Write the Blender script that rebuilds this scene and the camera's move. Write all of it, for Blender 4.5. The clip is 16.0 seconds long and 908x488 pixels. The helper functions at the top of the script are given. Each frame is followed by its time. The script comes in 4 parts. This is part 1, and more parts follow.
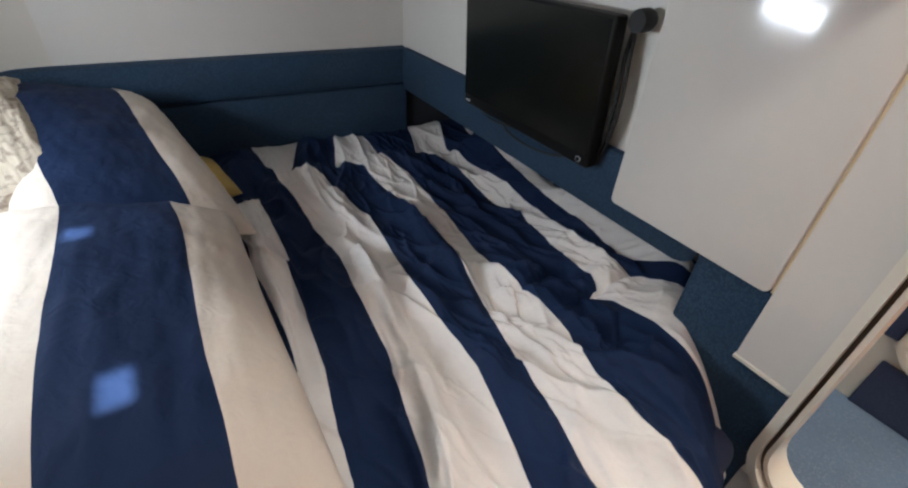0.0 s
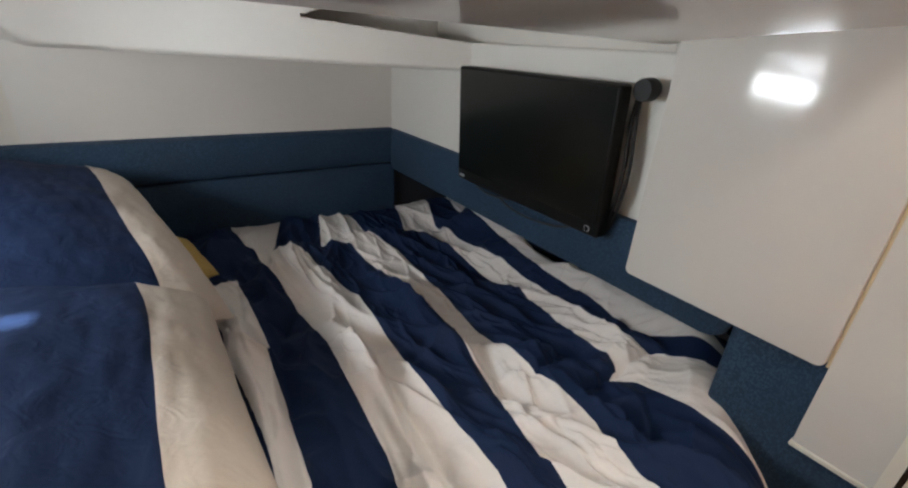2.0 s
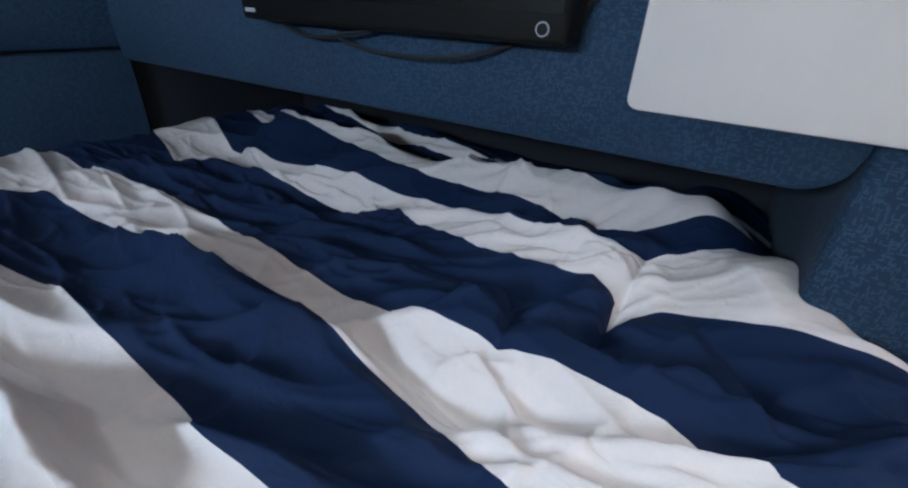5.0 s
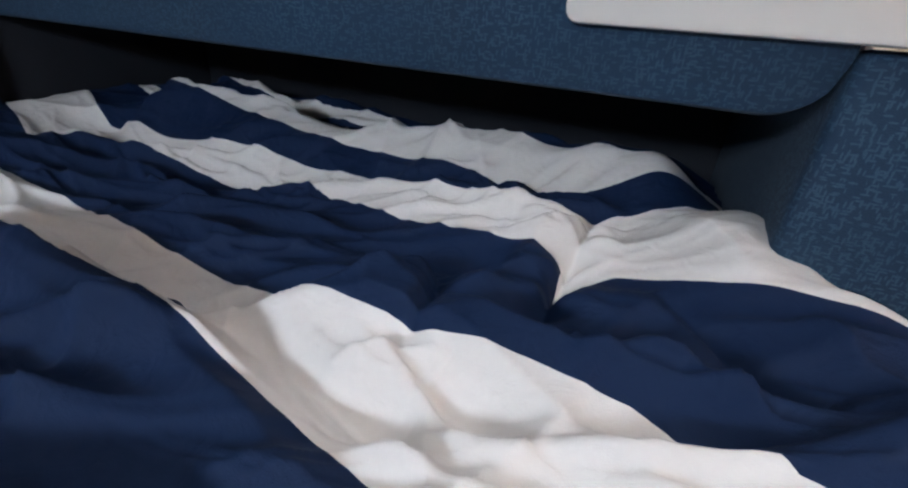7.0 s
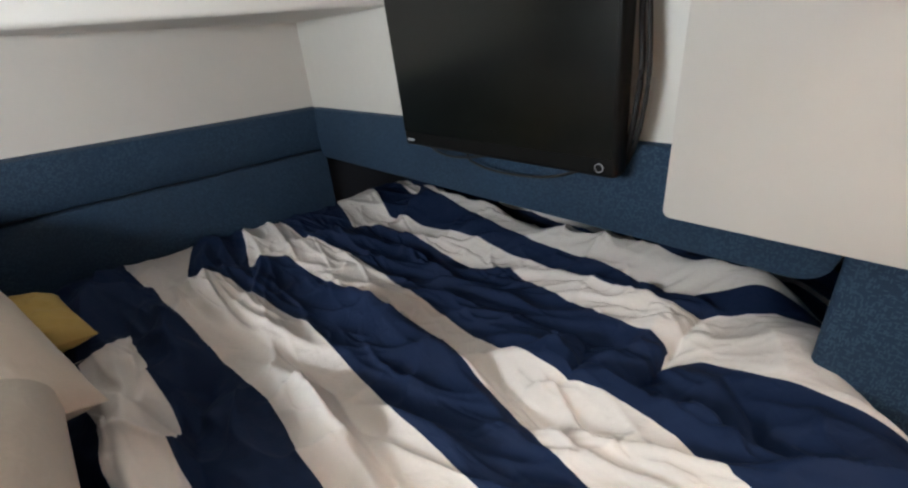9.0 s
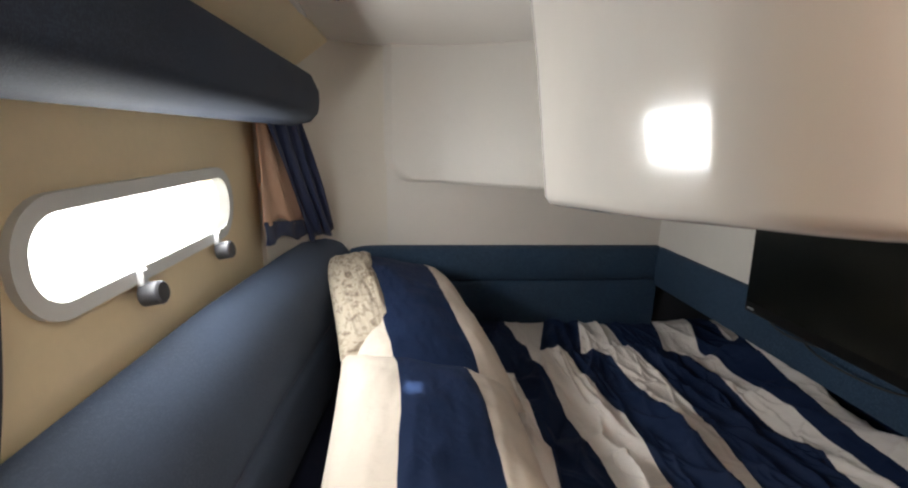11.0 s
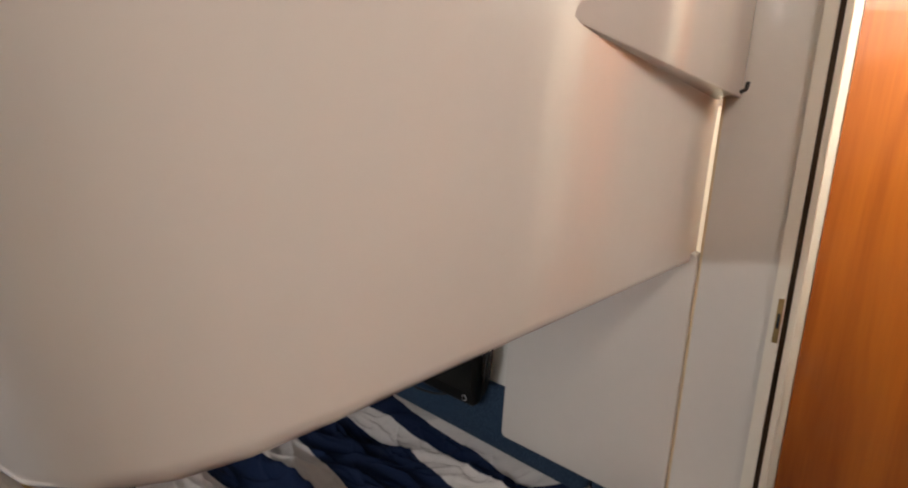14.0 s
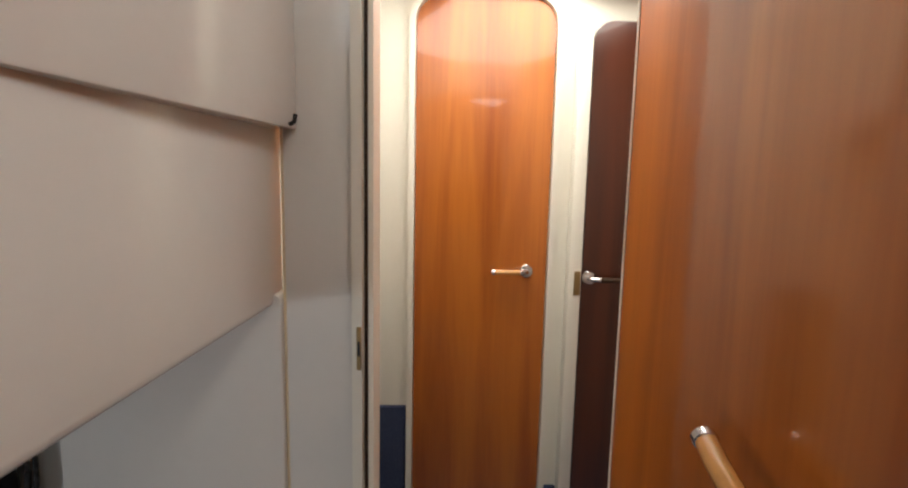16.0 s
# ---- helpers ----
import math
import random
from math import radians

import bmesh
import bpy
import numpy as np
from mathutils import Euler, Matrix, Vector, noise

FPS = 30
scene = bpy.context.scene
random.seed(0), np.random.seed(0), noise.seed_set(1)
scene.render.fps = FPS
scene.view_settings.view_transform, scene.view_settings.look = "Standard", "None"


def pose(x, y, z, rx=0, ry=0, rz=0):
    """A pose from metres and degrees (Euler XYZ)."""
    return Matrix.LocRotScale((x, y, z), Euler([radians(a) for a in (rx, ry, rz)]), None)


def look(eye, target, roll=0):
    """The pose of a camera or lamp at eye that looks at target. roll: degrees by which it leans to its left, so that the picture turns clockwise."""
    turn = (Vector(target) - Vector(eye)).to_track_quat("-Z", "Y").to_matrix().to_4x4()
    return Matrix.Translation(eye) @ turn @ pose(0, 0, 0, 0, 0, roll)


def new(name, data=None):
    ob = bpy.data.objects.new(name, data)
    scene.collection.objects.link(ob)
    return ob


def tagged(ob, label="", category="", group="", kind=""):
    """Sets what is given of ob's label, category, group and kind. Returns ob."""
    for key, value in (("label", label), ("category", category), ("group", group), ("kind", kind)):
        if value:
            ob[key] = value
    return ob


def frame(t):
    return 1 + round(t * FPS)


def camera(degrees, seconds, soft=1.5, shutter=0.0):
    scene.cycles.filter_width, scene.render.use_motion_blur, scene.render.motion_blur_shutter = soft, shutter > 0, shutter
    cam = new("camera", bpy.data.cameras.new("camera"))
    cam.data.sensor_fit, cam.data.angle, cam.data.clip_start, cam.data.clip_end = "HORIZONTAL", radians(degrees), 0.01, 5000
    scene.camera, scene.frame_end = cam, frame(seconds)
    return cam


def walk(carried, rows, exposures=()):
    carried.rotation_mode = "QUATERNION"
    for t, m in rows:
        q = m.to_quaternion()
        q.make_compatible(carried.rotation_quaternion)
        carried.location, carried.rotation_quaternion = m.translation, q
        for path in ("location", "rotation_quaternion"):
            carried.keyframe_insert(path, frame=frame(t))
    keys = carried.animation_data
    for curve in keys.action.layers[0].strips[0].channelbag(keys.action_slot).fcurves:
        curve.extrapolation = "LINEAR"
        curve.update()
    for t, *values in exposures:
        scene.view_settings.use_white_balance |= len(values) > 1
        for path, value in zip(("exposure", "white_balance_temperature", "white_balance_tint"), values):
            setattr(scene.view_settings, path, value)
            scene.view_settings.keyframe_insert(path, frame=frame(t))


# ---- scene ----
cam = camera(92.1, 16.0, soft=2.2)
PATH = [
    (0, (0.152, 0.170, 1.562), (1.035, 1.547, 0.412), 3.7),
    (0.5, (0.150, 0.211, 1.547), (1.164, 1.615, 0.546), 5.0),
    (1, (0.133, 0.250, 1.506), (1.230, 1.680, 0.638), 6.2),
    (1.5, (0.132, 0.254, 1.533), (1.258, 1.679, 0.695), 5.2),
    (2, (0.138, 0.267, 1.495), (1.196, 1.754, 0.677), 3.7),
    (2.5, (0.174, 0.330, 1.474), (1.216, 1.826, 0.652), 1.6),
    (3, (0.188, 0.405, 1.433), (1.254, 1.882, 0.608), 1.1),
    (3.5, (0.207, 0.533, 1.325), (1.358, 1.934, 0.481), 2.9),
    (4, (0.273, 0.613, 1.246), (1.539, 1.863, 0.333), 3.7),
    (4.5, (0.355, 0.672, 1.179), (1.820, 1.695, 0.280), 5.2),
    (4.7, (0.395, 0.678, 1.161), (1.880, 1.629, 0.218), 3.7),
    (7, (0.540, 0.683, 1.035), (2.166, 1.382, 0.103), 4.4),
    (7.5, (0.520, 0.686, 1.073), (2.179, 1.310, 0.146), 5.8),
    (8, (0.422, 0.676, 1.183), (2.072, 1.383, 0.301), 7.4),
    (8.5, (0.344, 0.628, 1.276), (1.798, 1.658, 0.366), 1.7),
    (9, (0.289, 0.511, 1.339), (1.483, 1.871, 0.487), -4.9),
    (9.5, (0.192, 0.403, 1.430), (1.001, 2.036, 0.607), -8.3),
    (10, (0.089, 0.256, 1.537), (0.443, 2.062, 0.754), -4.3),
    (10.2, (0.049, 0.221, 1.531), (0.371, 2.047, 0.781), -0.5),
    (12.3, (-0.179, 0.235, 1.770), (-0.112, 2.234, 1.744), 1.4),
    (12.5, (-0.166, 0.229, 1.770), (-0.114, 2.228, 1.743), 2.1),
    (13, (-0.122, 0.169, 1.763), (0.101, 2.149, 1.580), 3.0),
    (13.5, (-0.023, 0.139, 1.781), (0.801, 1.941, 1.504), 1.0),
    (14, (0.092, 0.222, 1.700), (1.605, 1.490, 1.398), 3.5),
    (14.5, (0.182, 0.196, 1.710), (2.062, 0.795, 1.377), 2.4),
    (15, (0.238, 0.144, 1.734), (2.204, 0.207, 1.373), 4.3),
    (15.5, (0.253, 0.121, 1.757), (2.228, 0.122, 1.442), 2.0),
    (16, (0.260, 0.111, 1.763), (2.247, 0.067, 1.539), 1.2),
]
EXPOSURES = [(0, 0.66, 5950, 8), (0.6, 0.66, 6250, 8), (1.5, 0.68, 6300, 8), (3, 0.72, 5950, 8), (3.8, 0.9, 5300, 7), (4.5, 0.98, 5150, 7), (7, 1.15, 5550, 8),
             (7.6, 1.1, 5800, 7), (8.2, 1.18, 6250, 7), (9, 1.12, 6300, 7), (9.5, 0.95, 6650, 9), (10, 0.82, 6600, 10), (12.4, 0.15, 7100, 10), (13, 0.05, 6700, 10),
             (13.5, -0.05, 6450, 11), (14.1, 0.1, 6700, 14), (14.6, -0.1, 6350, 11), (15, -0.05, 6200, 10), (16, -0.22, 6150, 9)]
walk(cam, [(t, look(eye, target, roll)) for t, eye, target, roll in PATH], EXPOSURES)


# ---------------------------------------------------------------- light
world = bpy.data.worlds.new("daylight")
scene.world = world
world.use_nodes = True
sky = world.node_tree.nodes.new("ShaderNodeTexSky")
sky.sky_type, sky.sun_disc = "NISHITA", False
sky.sun_elevation, sky.sun_rotation = radians(45), radians(180)
world.node_tree.links.new(sky.outputs[0], world.node_tree.nodes["Background"].inputs["Color"])
world.node_tree.nodes["Background"].inputs["Strength"].default_value = 0.12


def area_lamp(name, eye, target, w, h, power, color):
    data = bpy.data.lights.new(name, "AREA")
    data.shape, data.size, data.size_y, data.energy, data.color = "RECTANGLE", w, h, power, color
    ob = new(name, data)
    ob.matrix_world = look(eye, target)
    return ob


sun_data = bpy.data.lights.new("sun", "SUN")
sun_data.energy, sun_data.angle, sun_data.color = 17.0, radians(0.5), (1.0, 0.95, 0.88)
new("sun", sun_data).matrix_world = look((0, -4, 4), (0, 0, 0))
PORTS = (1.127,)
area_lamp("port_daylight", (-0.566, PORTS[0], 1.433), (0.6, PORTS[0], 1.30), 0.6, 0.13, 5.0, (0.93, 0.97, 1.0))
area_lamp("hatch_daylight", (0.25, -0.24, 2.48), (0.28, 0.05, 0.8), 0.7, 0.6, 11.5, (1.0, 0.95, 0.88))
# unseen source added to brighten the passage from above; no fitting there
area_lamp("corridor_fill", (1.46, -0.12, 2.48), (1.5, -0.05, 0.5), 0.9, 0.7, 16.0, (1.0, 0.92, 0.8))


# ---------------------------------------------------------------- materials
def material(name, base, rough=0.5, metal=0.0, coat=0.0, spread=0.06, scale=6.0, bump=0.0, bump_scale=200.0, sheen=0.0):
    """A surface with broad and fine variation of its colour, uneven gloss and a fine relief."""
    m = bpy.data.materials.new(name)
    m.use_nodes = True
    n, l = m.node_tree.nodes, m.node_tree.links
    p = n["Principled BSDF"]
    co = n.new("ShaderNodeTexCoord")
    big = n.new("ShaderNodeTexNoise")
    big.inputs["Scale"].default_value, big.inputs["Detail"].default_value = scale, 3
    fine = n.new("ShaderNodeTexNoise")
    fine.inputs["Scale"].default_value, fine.inputs["Detail"].default_value = scale * 14, 2
    l.new(co.outputs["Object"], big.inputs["Vector"])
    l.new(co.outputs["Object"], fine.inputs["Vector"])
    add = n.new("ShaderNodeMath")
    add.operation = "MULTIPLY_ADD"
    add.inputs[1].default_value = 0.35
    l.new(fine.outputs["Fac"], add.inputs[0])
    l.new(big.outputs["Fac"], add.inputs[2])
    ramp = n.new("ShaderNodeMapRange")
    ramp.inputs["From Min"].default_value, ramp.inputs["From Max"].default_value = 0.35, 1.0
    ramp.inputs["To Min"].default_value, ramp.inputs["To Max"].default_value = 1 - spread, 1 + spread
    l.new(add.outputs[0], ramp.inputs["Value"])
    mul = n.new("ShaderNodeMix")
    mul.data_type, mul.blend_type = "RGBA", "MULTIPLY"
    mul.inputs["Factor"].default_value = 1.0
    mul.inputs["A"].default_value = (*base, 1)
    l.new(ramp.outputs["Result"], mul.inputs["B"])
    l.new(mul.outputs["Result"], p.inputs["Base Color"])
    gloss = n.new("ShaderNodeMapRange")
    gloss.inputs["To Min"].default_value, gloss.inputs["To Max"].default_value = rough * 0.85, min(1, rough * 1.15)
    l.new(big.outputs["Fac"], gloss.inputs["Value"])
    l.new(gloss.outputs["Result"], p.inputs["Roughness"])
    p.inputs["Metallic"].default_value = metal
    p.inputs["Coat Weight"].default_value = coat
    p.inputs["Coat Roughness"].default_value = 0.06
    p.inputs["Sheen Weight"].default_value = sheen
    if bump:
        grain = n.new("ShaderNodeTexNoise")
        grain.inputs["Scale"].default_value = bump_scale
        l.new(co.outputs["Object"], grain.inputs["Vector"])
        b = n.new("ShaderNodeBump")
        b.inputs["Strength"].default_value, b.inputs["Distance"].default_value = bump, 0.002
        l.new(grain.outputs["Fac"], b.inputs["Height"])
        l.new(b.outputs["Normal"], p.inputs["Normal"])
    return m


gelcoat = material("white_gelcoat", (0.74, 0.70, 0.65), rough=0.17, coat=0.4, spread=0.03, scale=3)
gelcoat_soft = material("satin_white_moulding", (0.75, 0.71, 0.66), rough=0.46, coat=0.0, spread=0.03, scale=3)
cream_moulding = material("cream_white_moulding", (0.75, 0.70, 0.62), rough=0.42, coat=0.0, spread=0.03, scale=3)
gelcoat_matt = material("white_moulding", (0.76, 0.73, 0.68), rough=0.38, spread=0.04, scale=3, bump=0.03)
lining = material("beige_vinyl_lining", (0.78, 0.65, 0.43), rough=0.55, spread=0.06, scale=5, bump=0.15, bump_scale=400)
cream_trim = material("cream_trim", (0.80, 0.76, 0.66), rough=0.3, spread=0.03)
# near-black colour stands for the deep shade inside the foot tunnel
tunnel_shade = material("shaded_tunnel_lining", (0.02, 0.022, 0.03), rough=0.9)
sheet_navy = material("navy_sheet", (0.012, 0.018, 0.05), rough=0.85, bump=0.2)
tv_black = material("black_plastic", (0.005, 0.005, 0.005), rough=0.5, spread=0.1)
tv_black.node_tree.nodes["Principled BSDF"].inputs["Specular IOR Level"].default_value = 0.22
tv_screen = material("dark_screen", (0.006, 0.007, 0.006), rough=0.22, spread=0.1)
rubber = material("black_rubber", (0.012, 0.012, 0.013), rough=0.6)
chrome = material("chrome", (0.75, 0.75, 0.76), rough=0.12, metal=1.0, spread=0.03)
seal_brown = material("brown_door_seal", (0.05, 0.026, 0.012), rough=0.4)
brass = material("tarnished_brass", (0.42, 0.30, 0.14), rough=0.35, metal=1.0, spread=0.15)
grey_glass = material("grey_lamp_glass", (0.35, 0.37, 0.38), rough=0.12)
knob_grey = material("dark_grey_plastic", (0.05, 0.05, 0.056), rough=0.4)
frame_grey = material("grey_window_frame", (0.62, 0.63, 0.62), rough=0.3)
mustard = material("mustard_cotton", (0.52, 0.36, 0.11), rough=0.85, bump=0.3)
orange_lever = material("honey_wood_lever", (0.62, 0.30, 0.09), rough=0.25, coat=0.5, spread=0.15, scale=30)
handle_grey = material("grey_label", (0.45, 0.46, 0.48), rough=0.5)


def upholstery(name, base, fleck):
    """Blue woven fabric with short light flecks along and across the weave."""
    m = material(name, base, rough=0.8, spread=0.18, scale=4, bump=0.35, bump_scale=500, sheen=0.03)
    n, l = m.node_tree.nodes, m.node_tree.links
    p = n["Principled BSDF"]
    co = n.new("ShaderNodeTexCoord")
    marks = []
    for stretch in ((90, 90, 330), (330, 330, 90)):
        mp = n.new("ShaderNodeMapping")
        mp.inputs["Scale"].default_value = stretch
        v = n.new("ShaderNodeTexVoronoi")
        v.inputs["Scale"].default_value = 1.0
        l.new(co.outputs["Object"], mp.inputs["Vector"])
        l.new(mp.outputs["Vector"], v.inputs["Vector"])
        lt = n.new("ShaderNodeMath")
        lt.operation, lt.inputs[1].default_value = "LESS_THAN", 0.34
        l.new(v.outputs["Distance"], lt.inputs[0])
        marks.append(lt)
    mx = n.new("ShaderNodeMath")
    mx.operation = "MAXIMUM"
    l.new(marks[0].outputs[0], mx.inputs[0])
    l.new(marks[1].outputs[0], mx.inputs[1])
    patch = n.new("ShaderNodeTexNoise")
    patch.inputs["Scale"].default_value = 7
    l.new(co.outputs["Object"], patch.inputs["Vector"])
    k = n.new("ShaderNodeMath")
    k.operation = "MULTIPLY"
    l.new(mx.outputs[0], k.inputs[0])
    l.new(patch.outputs["Fac"], k.inputs[1])
    mix = n.new("ShaderNodeMix")
    mix.data_type = "RGBA"
    old = p.inputs["Base Color"].links[0].from_socket
    l.new(k.outputs[0], mix.inputs["Factor"])
    l.new(old, mix.inputs["A"])
    mix.inputs["B"].default_value = (*fleck, 1)
    l.new(mix.outputs["Result"], p.inputs["Base Color"])
    return m


floral = material("floral_cotton", (0.66, 0.58, 0.47), rough=0.8, bump=0.3)
_n, _l = floral.node_tree.nodes, floral.node_tree.links
_v = _n.new("ShaderNodeTexNoise")
_v.inputs["Scale"].default_value, _v.inputs["Detail"].default_value, _v.inputs["Distortion"].default_value = 16, 2, 0.6
_r = _n.new("ShaderNodeMapRange")
_r.inputs["From Min"].default_value, _r.inputs["From Max"].default_value = 0.50, 0.66
_m = _n.new("ShaderNodeMix")
_m.data_type = "RGBA"
_m.inputs["A"].default_value, _m.inputs["B"].default_value = (0.52, 0.45, 0.35, 1), (0.26, 0.20, 0.15, 1)
_l.new(_v.outputs["Fac"], _r.inputs["Value"])
_l.new(_r.outputs["Result"], _m.inputs["Factor"])
_l.new(_m.outputs["Result"], _n["Principled BSDF"].inputs["Base Color"])
peach_cloth = material("peach_curtain_lining", (0.62, 0.40, 0.28), rough=0.85, bump=0.3)
navy_cloth = material("navy_curtain", (0.016, 0.026, 0.075), rough=0.8, bump=0.3, sheen=0.2)
grey_cloth = material("dark_grey_curtain", (0.05, 0.05, 0.06), rough=0.9, bump=0.4)
blue_fabric = upholstery("blue_upholstery", (0.010, 0.034, 0.074), (0.042, 0.086, 0.140))
bolster_fabric = upholstery("blue_bolster_fabric", (0.032, 0.050, 0.088), (0.048, 0.070, 0.112))
slate_fabric = upholstery("slate_blue_upholstery", (0.013, 0.024, 0.050), (0.026, 0.042, 0.075))
carpet = upholstery("blue_grey_carpet", (0.13, 0.19, 0.28), (0.2, 0.26, 0.34))
carpet_dark = upholstery("navy_carpet_lining", (0.035, 0.05, 0.11), (0.07, 0.09, 0.15))


def striped(name, navy, white, floral=False):
    """Cotton whose woven stripes follow the 'across' value stored on the cloth: odd bands are white."""
    m = material(name, white, rough=0.75, spread=0.05, scale=9, bump=0.25, bump_scale=900, sheen=0.0)
    n, l = m.node_tree.nodes, m.node_tree.links
    p = n["Principled BSDF"]
    p.inputs["Specular IOR Level"].default_value = 0.2
    co = n.new("ShaderNodeTexCoord")
    ruck = n.new("ShaderNodeTexNoise")
    ruck.inputs["Scale"].default_value, ruck.inputs["Detail"].default_value, ruck.inputs["Distortion"].default_value = 26, 3, 1.4
    l.new(co.outputs["Object"], ruck.inputs["Vector"])
    soft = n.new("ShaderNodeBump")
    soft.inputs["Strength"].default_value, soft.inputs["Distance"].default_value = 0.42, 0.006
    l.new(ruck.outputs["Fac"], soft.inputs["Height"])
    weave = p.inputs["Normal"].links[0].from_node
    l.new(soft.outputs["Normal"], weave.inputs["Normal"])
    at = n.new("ShaderNodeAttribute")
    at.attribute_name = "across"
    md = n.new("ShaderNodeMath")
    md.operation, md.inputs[1].default_value = "MODULO", 2.0
    l.new(at.outputs["Fac"], md.inputs[0])
    gt = n.new("ShaderNodeMath")
    gt.operation, gt.inputs[1].default_value = "LESS_THAN", 1.0
    l.new(md.outputs[0], gt.inputs[0])
    mix = n.new("ShaderNodeMix")
    mix.data_type = "RGBA"
    old = p.inputs["Base Color"].links[0].from_socket
    l.new(gt.outputs[0], mix.inputs["Factor"])
    l.new(old, mix.inputs["A"])
    mix.inputs["B"].default_value = (*navy, 1)
    l.new(mix.outputs["Result"], p.inputs["Base Color"])
    return m


duvet_cotton = striped("striped_duvet_cotton", (0.0085, 0.0205, 0.062), (0.80, 0.75, 0.71))
pillow_cotton = striped("striped_pillow_cotton", (0.0078, 0.0195, 0.060), (0.67, 0.59, 0.51))


def wood(name, dark, light):
    m = material(name, light, rough=0.30, coat=0.6, spread=0.05)
    n, l = m.node_tree.nodes, m.node_tree.links
    p = n["Principled BSDF"]
    co = n.new("ShaderNodeTexCoord")
    mp = n.new("ShaderNodeMapping")
    mp.inputs["Scale"].default_value = (10, 10, 0.7)
    g = n.new("ShaderNodeTexNoise")
    g.inputs["Scale"].default_value, g.inputs["Detail"].default_value, g.inputs["Distortion"].default_value = 1.0, 5, 0.8
    l.new(co.outputs["Object"], mp.inputs["Vector"])
    l.new(mp.outputs["Vector"], g.inputs["Vector"])
    mp2 = n.new("ShaderNodeMapping")
    mp2.inputs["Scale"].default_value = (130, 130, 5)
    g2 = n.new("ShaderNodeTexNoise")
    g2.inputs["Scale"].default_value = 1.0
    l.new(co.outputs["Object"], mp2.inputs["Vector"])
    l.new(mp2.outputs["Vector"], g2.inputs["Vector"])
    s = n.new("ShaderNodeMath")
    s.operation, s.inputs[1].default_value = "MULTIPLY_ADD", 0.16
    l.new(g2.outputs["Fac"], s.inputs[0])
    l.new(g.outputs["Fac"], s.inputs[2])
    r = n.new("ShaderNodeMapRange")
    r.inputs["From Min"].default_value, r.inputs["From Max"].default_value = 0.38, 0.76
    l.new(s.outputs[0], r.inputs["Value"])
    mix = n.new("ShaderNodeMix")
    mix.data_type = "RGBA"
    mix.inputs["A"].default_value, mix.inputs["B"].default_value = (*dark, 1), (*light, 1)
    l.new(r.outputs["Result"], mix.inputs["Factor"])
    l.new(mix.outputs["Result"], p.inputs["Base Color"])
    return m


cherry = wood("varnished_cherry", (0.30, 0.070, 0.008), (0.50, 0.150, 0.018))
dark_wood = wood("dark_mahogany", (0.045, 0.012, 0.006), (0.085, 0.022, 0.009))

outside = bpy.data.materials.new("bright_daylight_outside")
outside.use_nodes = True
_n, _l = outside.node_tree.nodes, outside.node_tree.links
_em = _n.new("ShaderNodeEmission")
_em.inputs["Color"].default_value, _em.inputs["Strength"].default_value = (0.97, 1.0, 0.97, 1), 6.0
_l.new(_em.outputs[0], _n["Material Output"].inputs["Surface"])

pane_glass = bpy.data.materials.new("clear_glass")
pane_glass.use_nodes = True
_p = pane_glass.node_tree.nodes["Principled BSDF"]
_p.inputs["Transmission Weight"].default_value, _p.inputs["Roughness"].default_value, _p.inputs["IOR"].default_value = 1.0, 0.0, 1.45


# ---------------------------------------------------------------- builders
def part(name, bm, mat, parent=None, label="", smooth=True):
    me = bpy.data.meshes.new(name)
    bmesh.ops.recalc_face_normals(bm, faces=bm.faces)
    for f in bm.faces:
        f.smooth = smooth
    bm.to_mesh(me)
    bm.free()
    me.materials.append(mat)
    if smooth:
        me.set_sharp_from_angle(angle=radians(40))
    ob = new(name, me)
    if parent:
        ob.parent = parent
    if label:
        ob["label"] = label
    return ob


def thing(name, label, category, group=""):
    return tagged(new(name), label, category, group)


def setting(ob, label, category):
    return tagged(ob, label, category, "", "structure")


def add_box(bm, lo, hi, r=0.0, seg=2, m=None):
    c = [(a + b) / 2 for a, b in zip(lo, hi)]
    s = [abs(b - a) for a, b in zip(lo, hi)]
    tmp = bmesh.new()
    bmesh.ops.create_cube(tmp, size=1.0)
    bmesh.ops.scale(tmp, vec=s, verts=tmp.verts)
    if r:
        bmesh.ops.bevel(tmp, geom=list(tmp.edges), offset=r, segments=seg, profile=0.5, affect="EDGES")
    bmesh.ops.translate(tmp, vec=c, verts=tmp.verts)
    if m:
        bmesh.ops.transform(tmp, matrix=m, verts=tmp.verts)
    me = bpy.data.meshes.new("tmp")
    tmp.to_mesh(me)
    tmp.free()
    bm.from_mesh(me)
    bpy.data.meshes.remove(me)
    return bm


def box(lo, hi, r=0.0, seg=2, m=None):
    return add_box(bmesh.new(), lo, hi, r, seg, m)


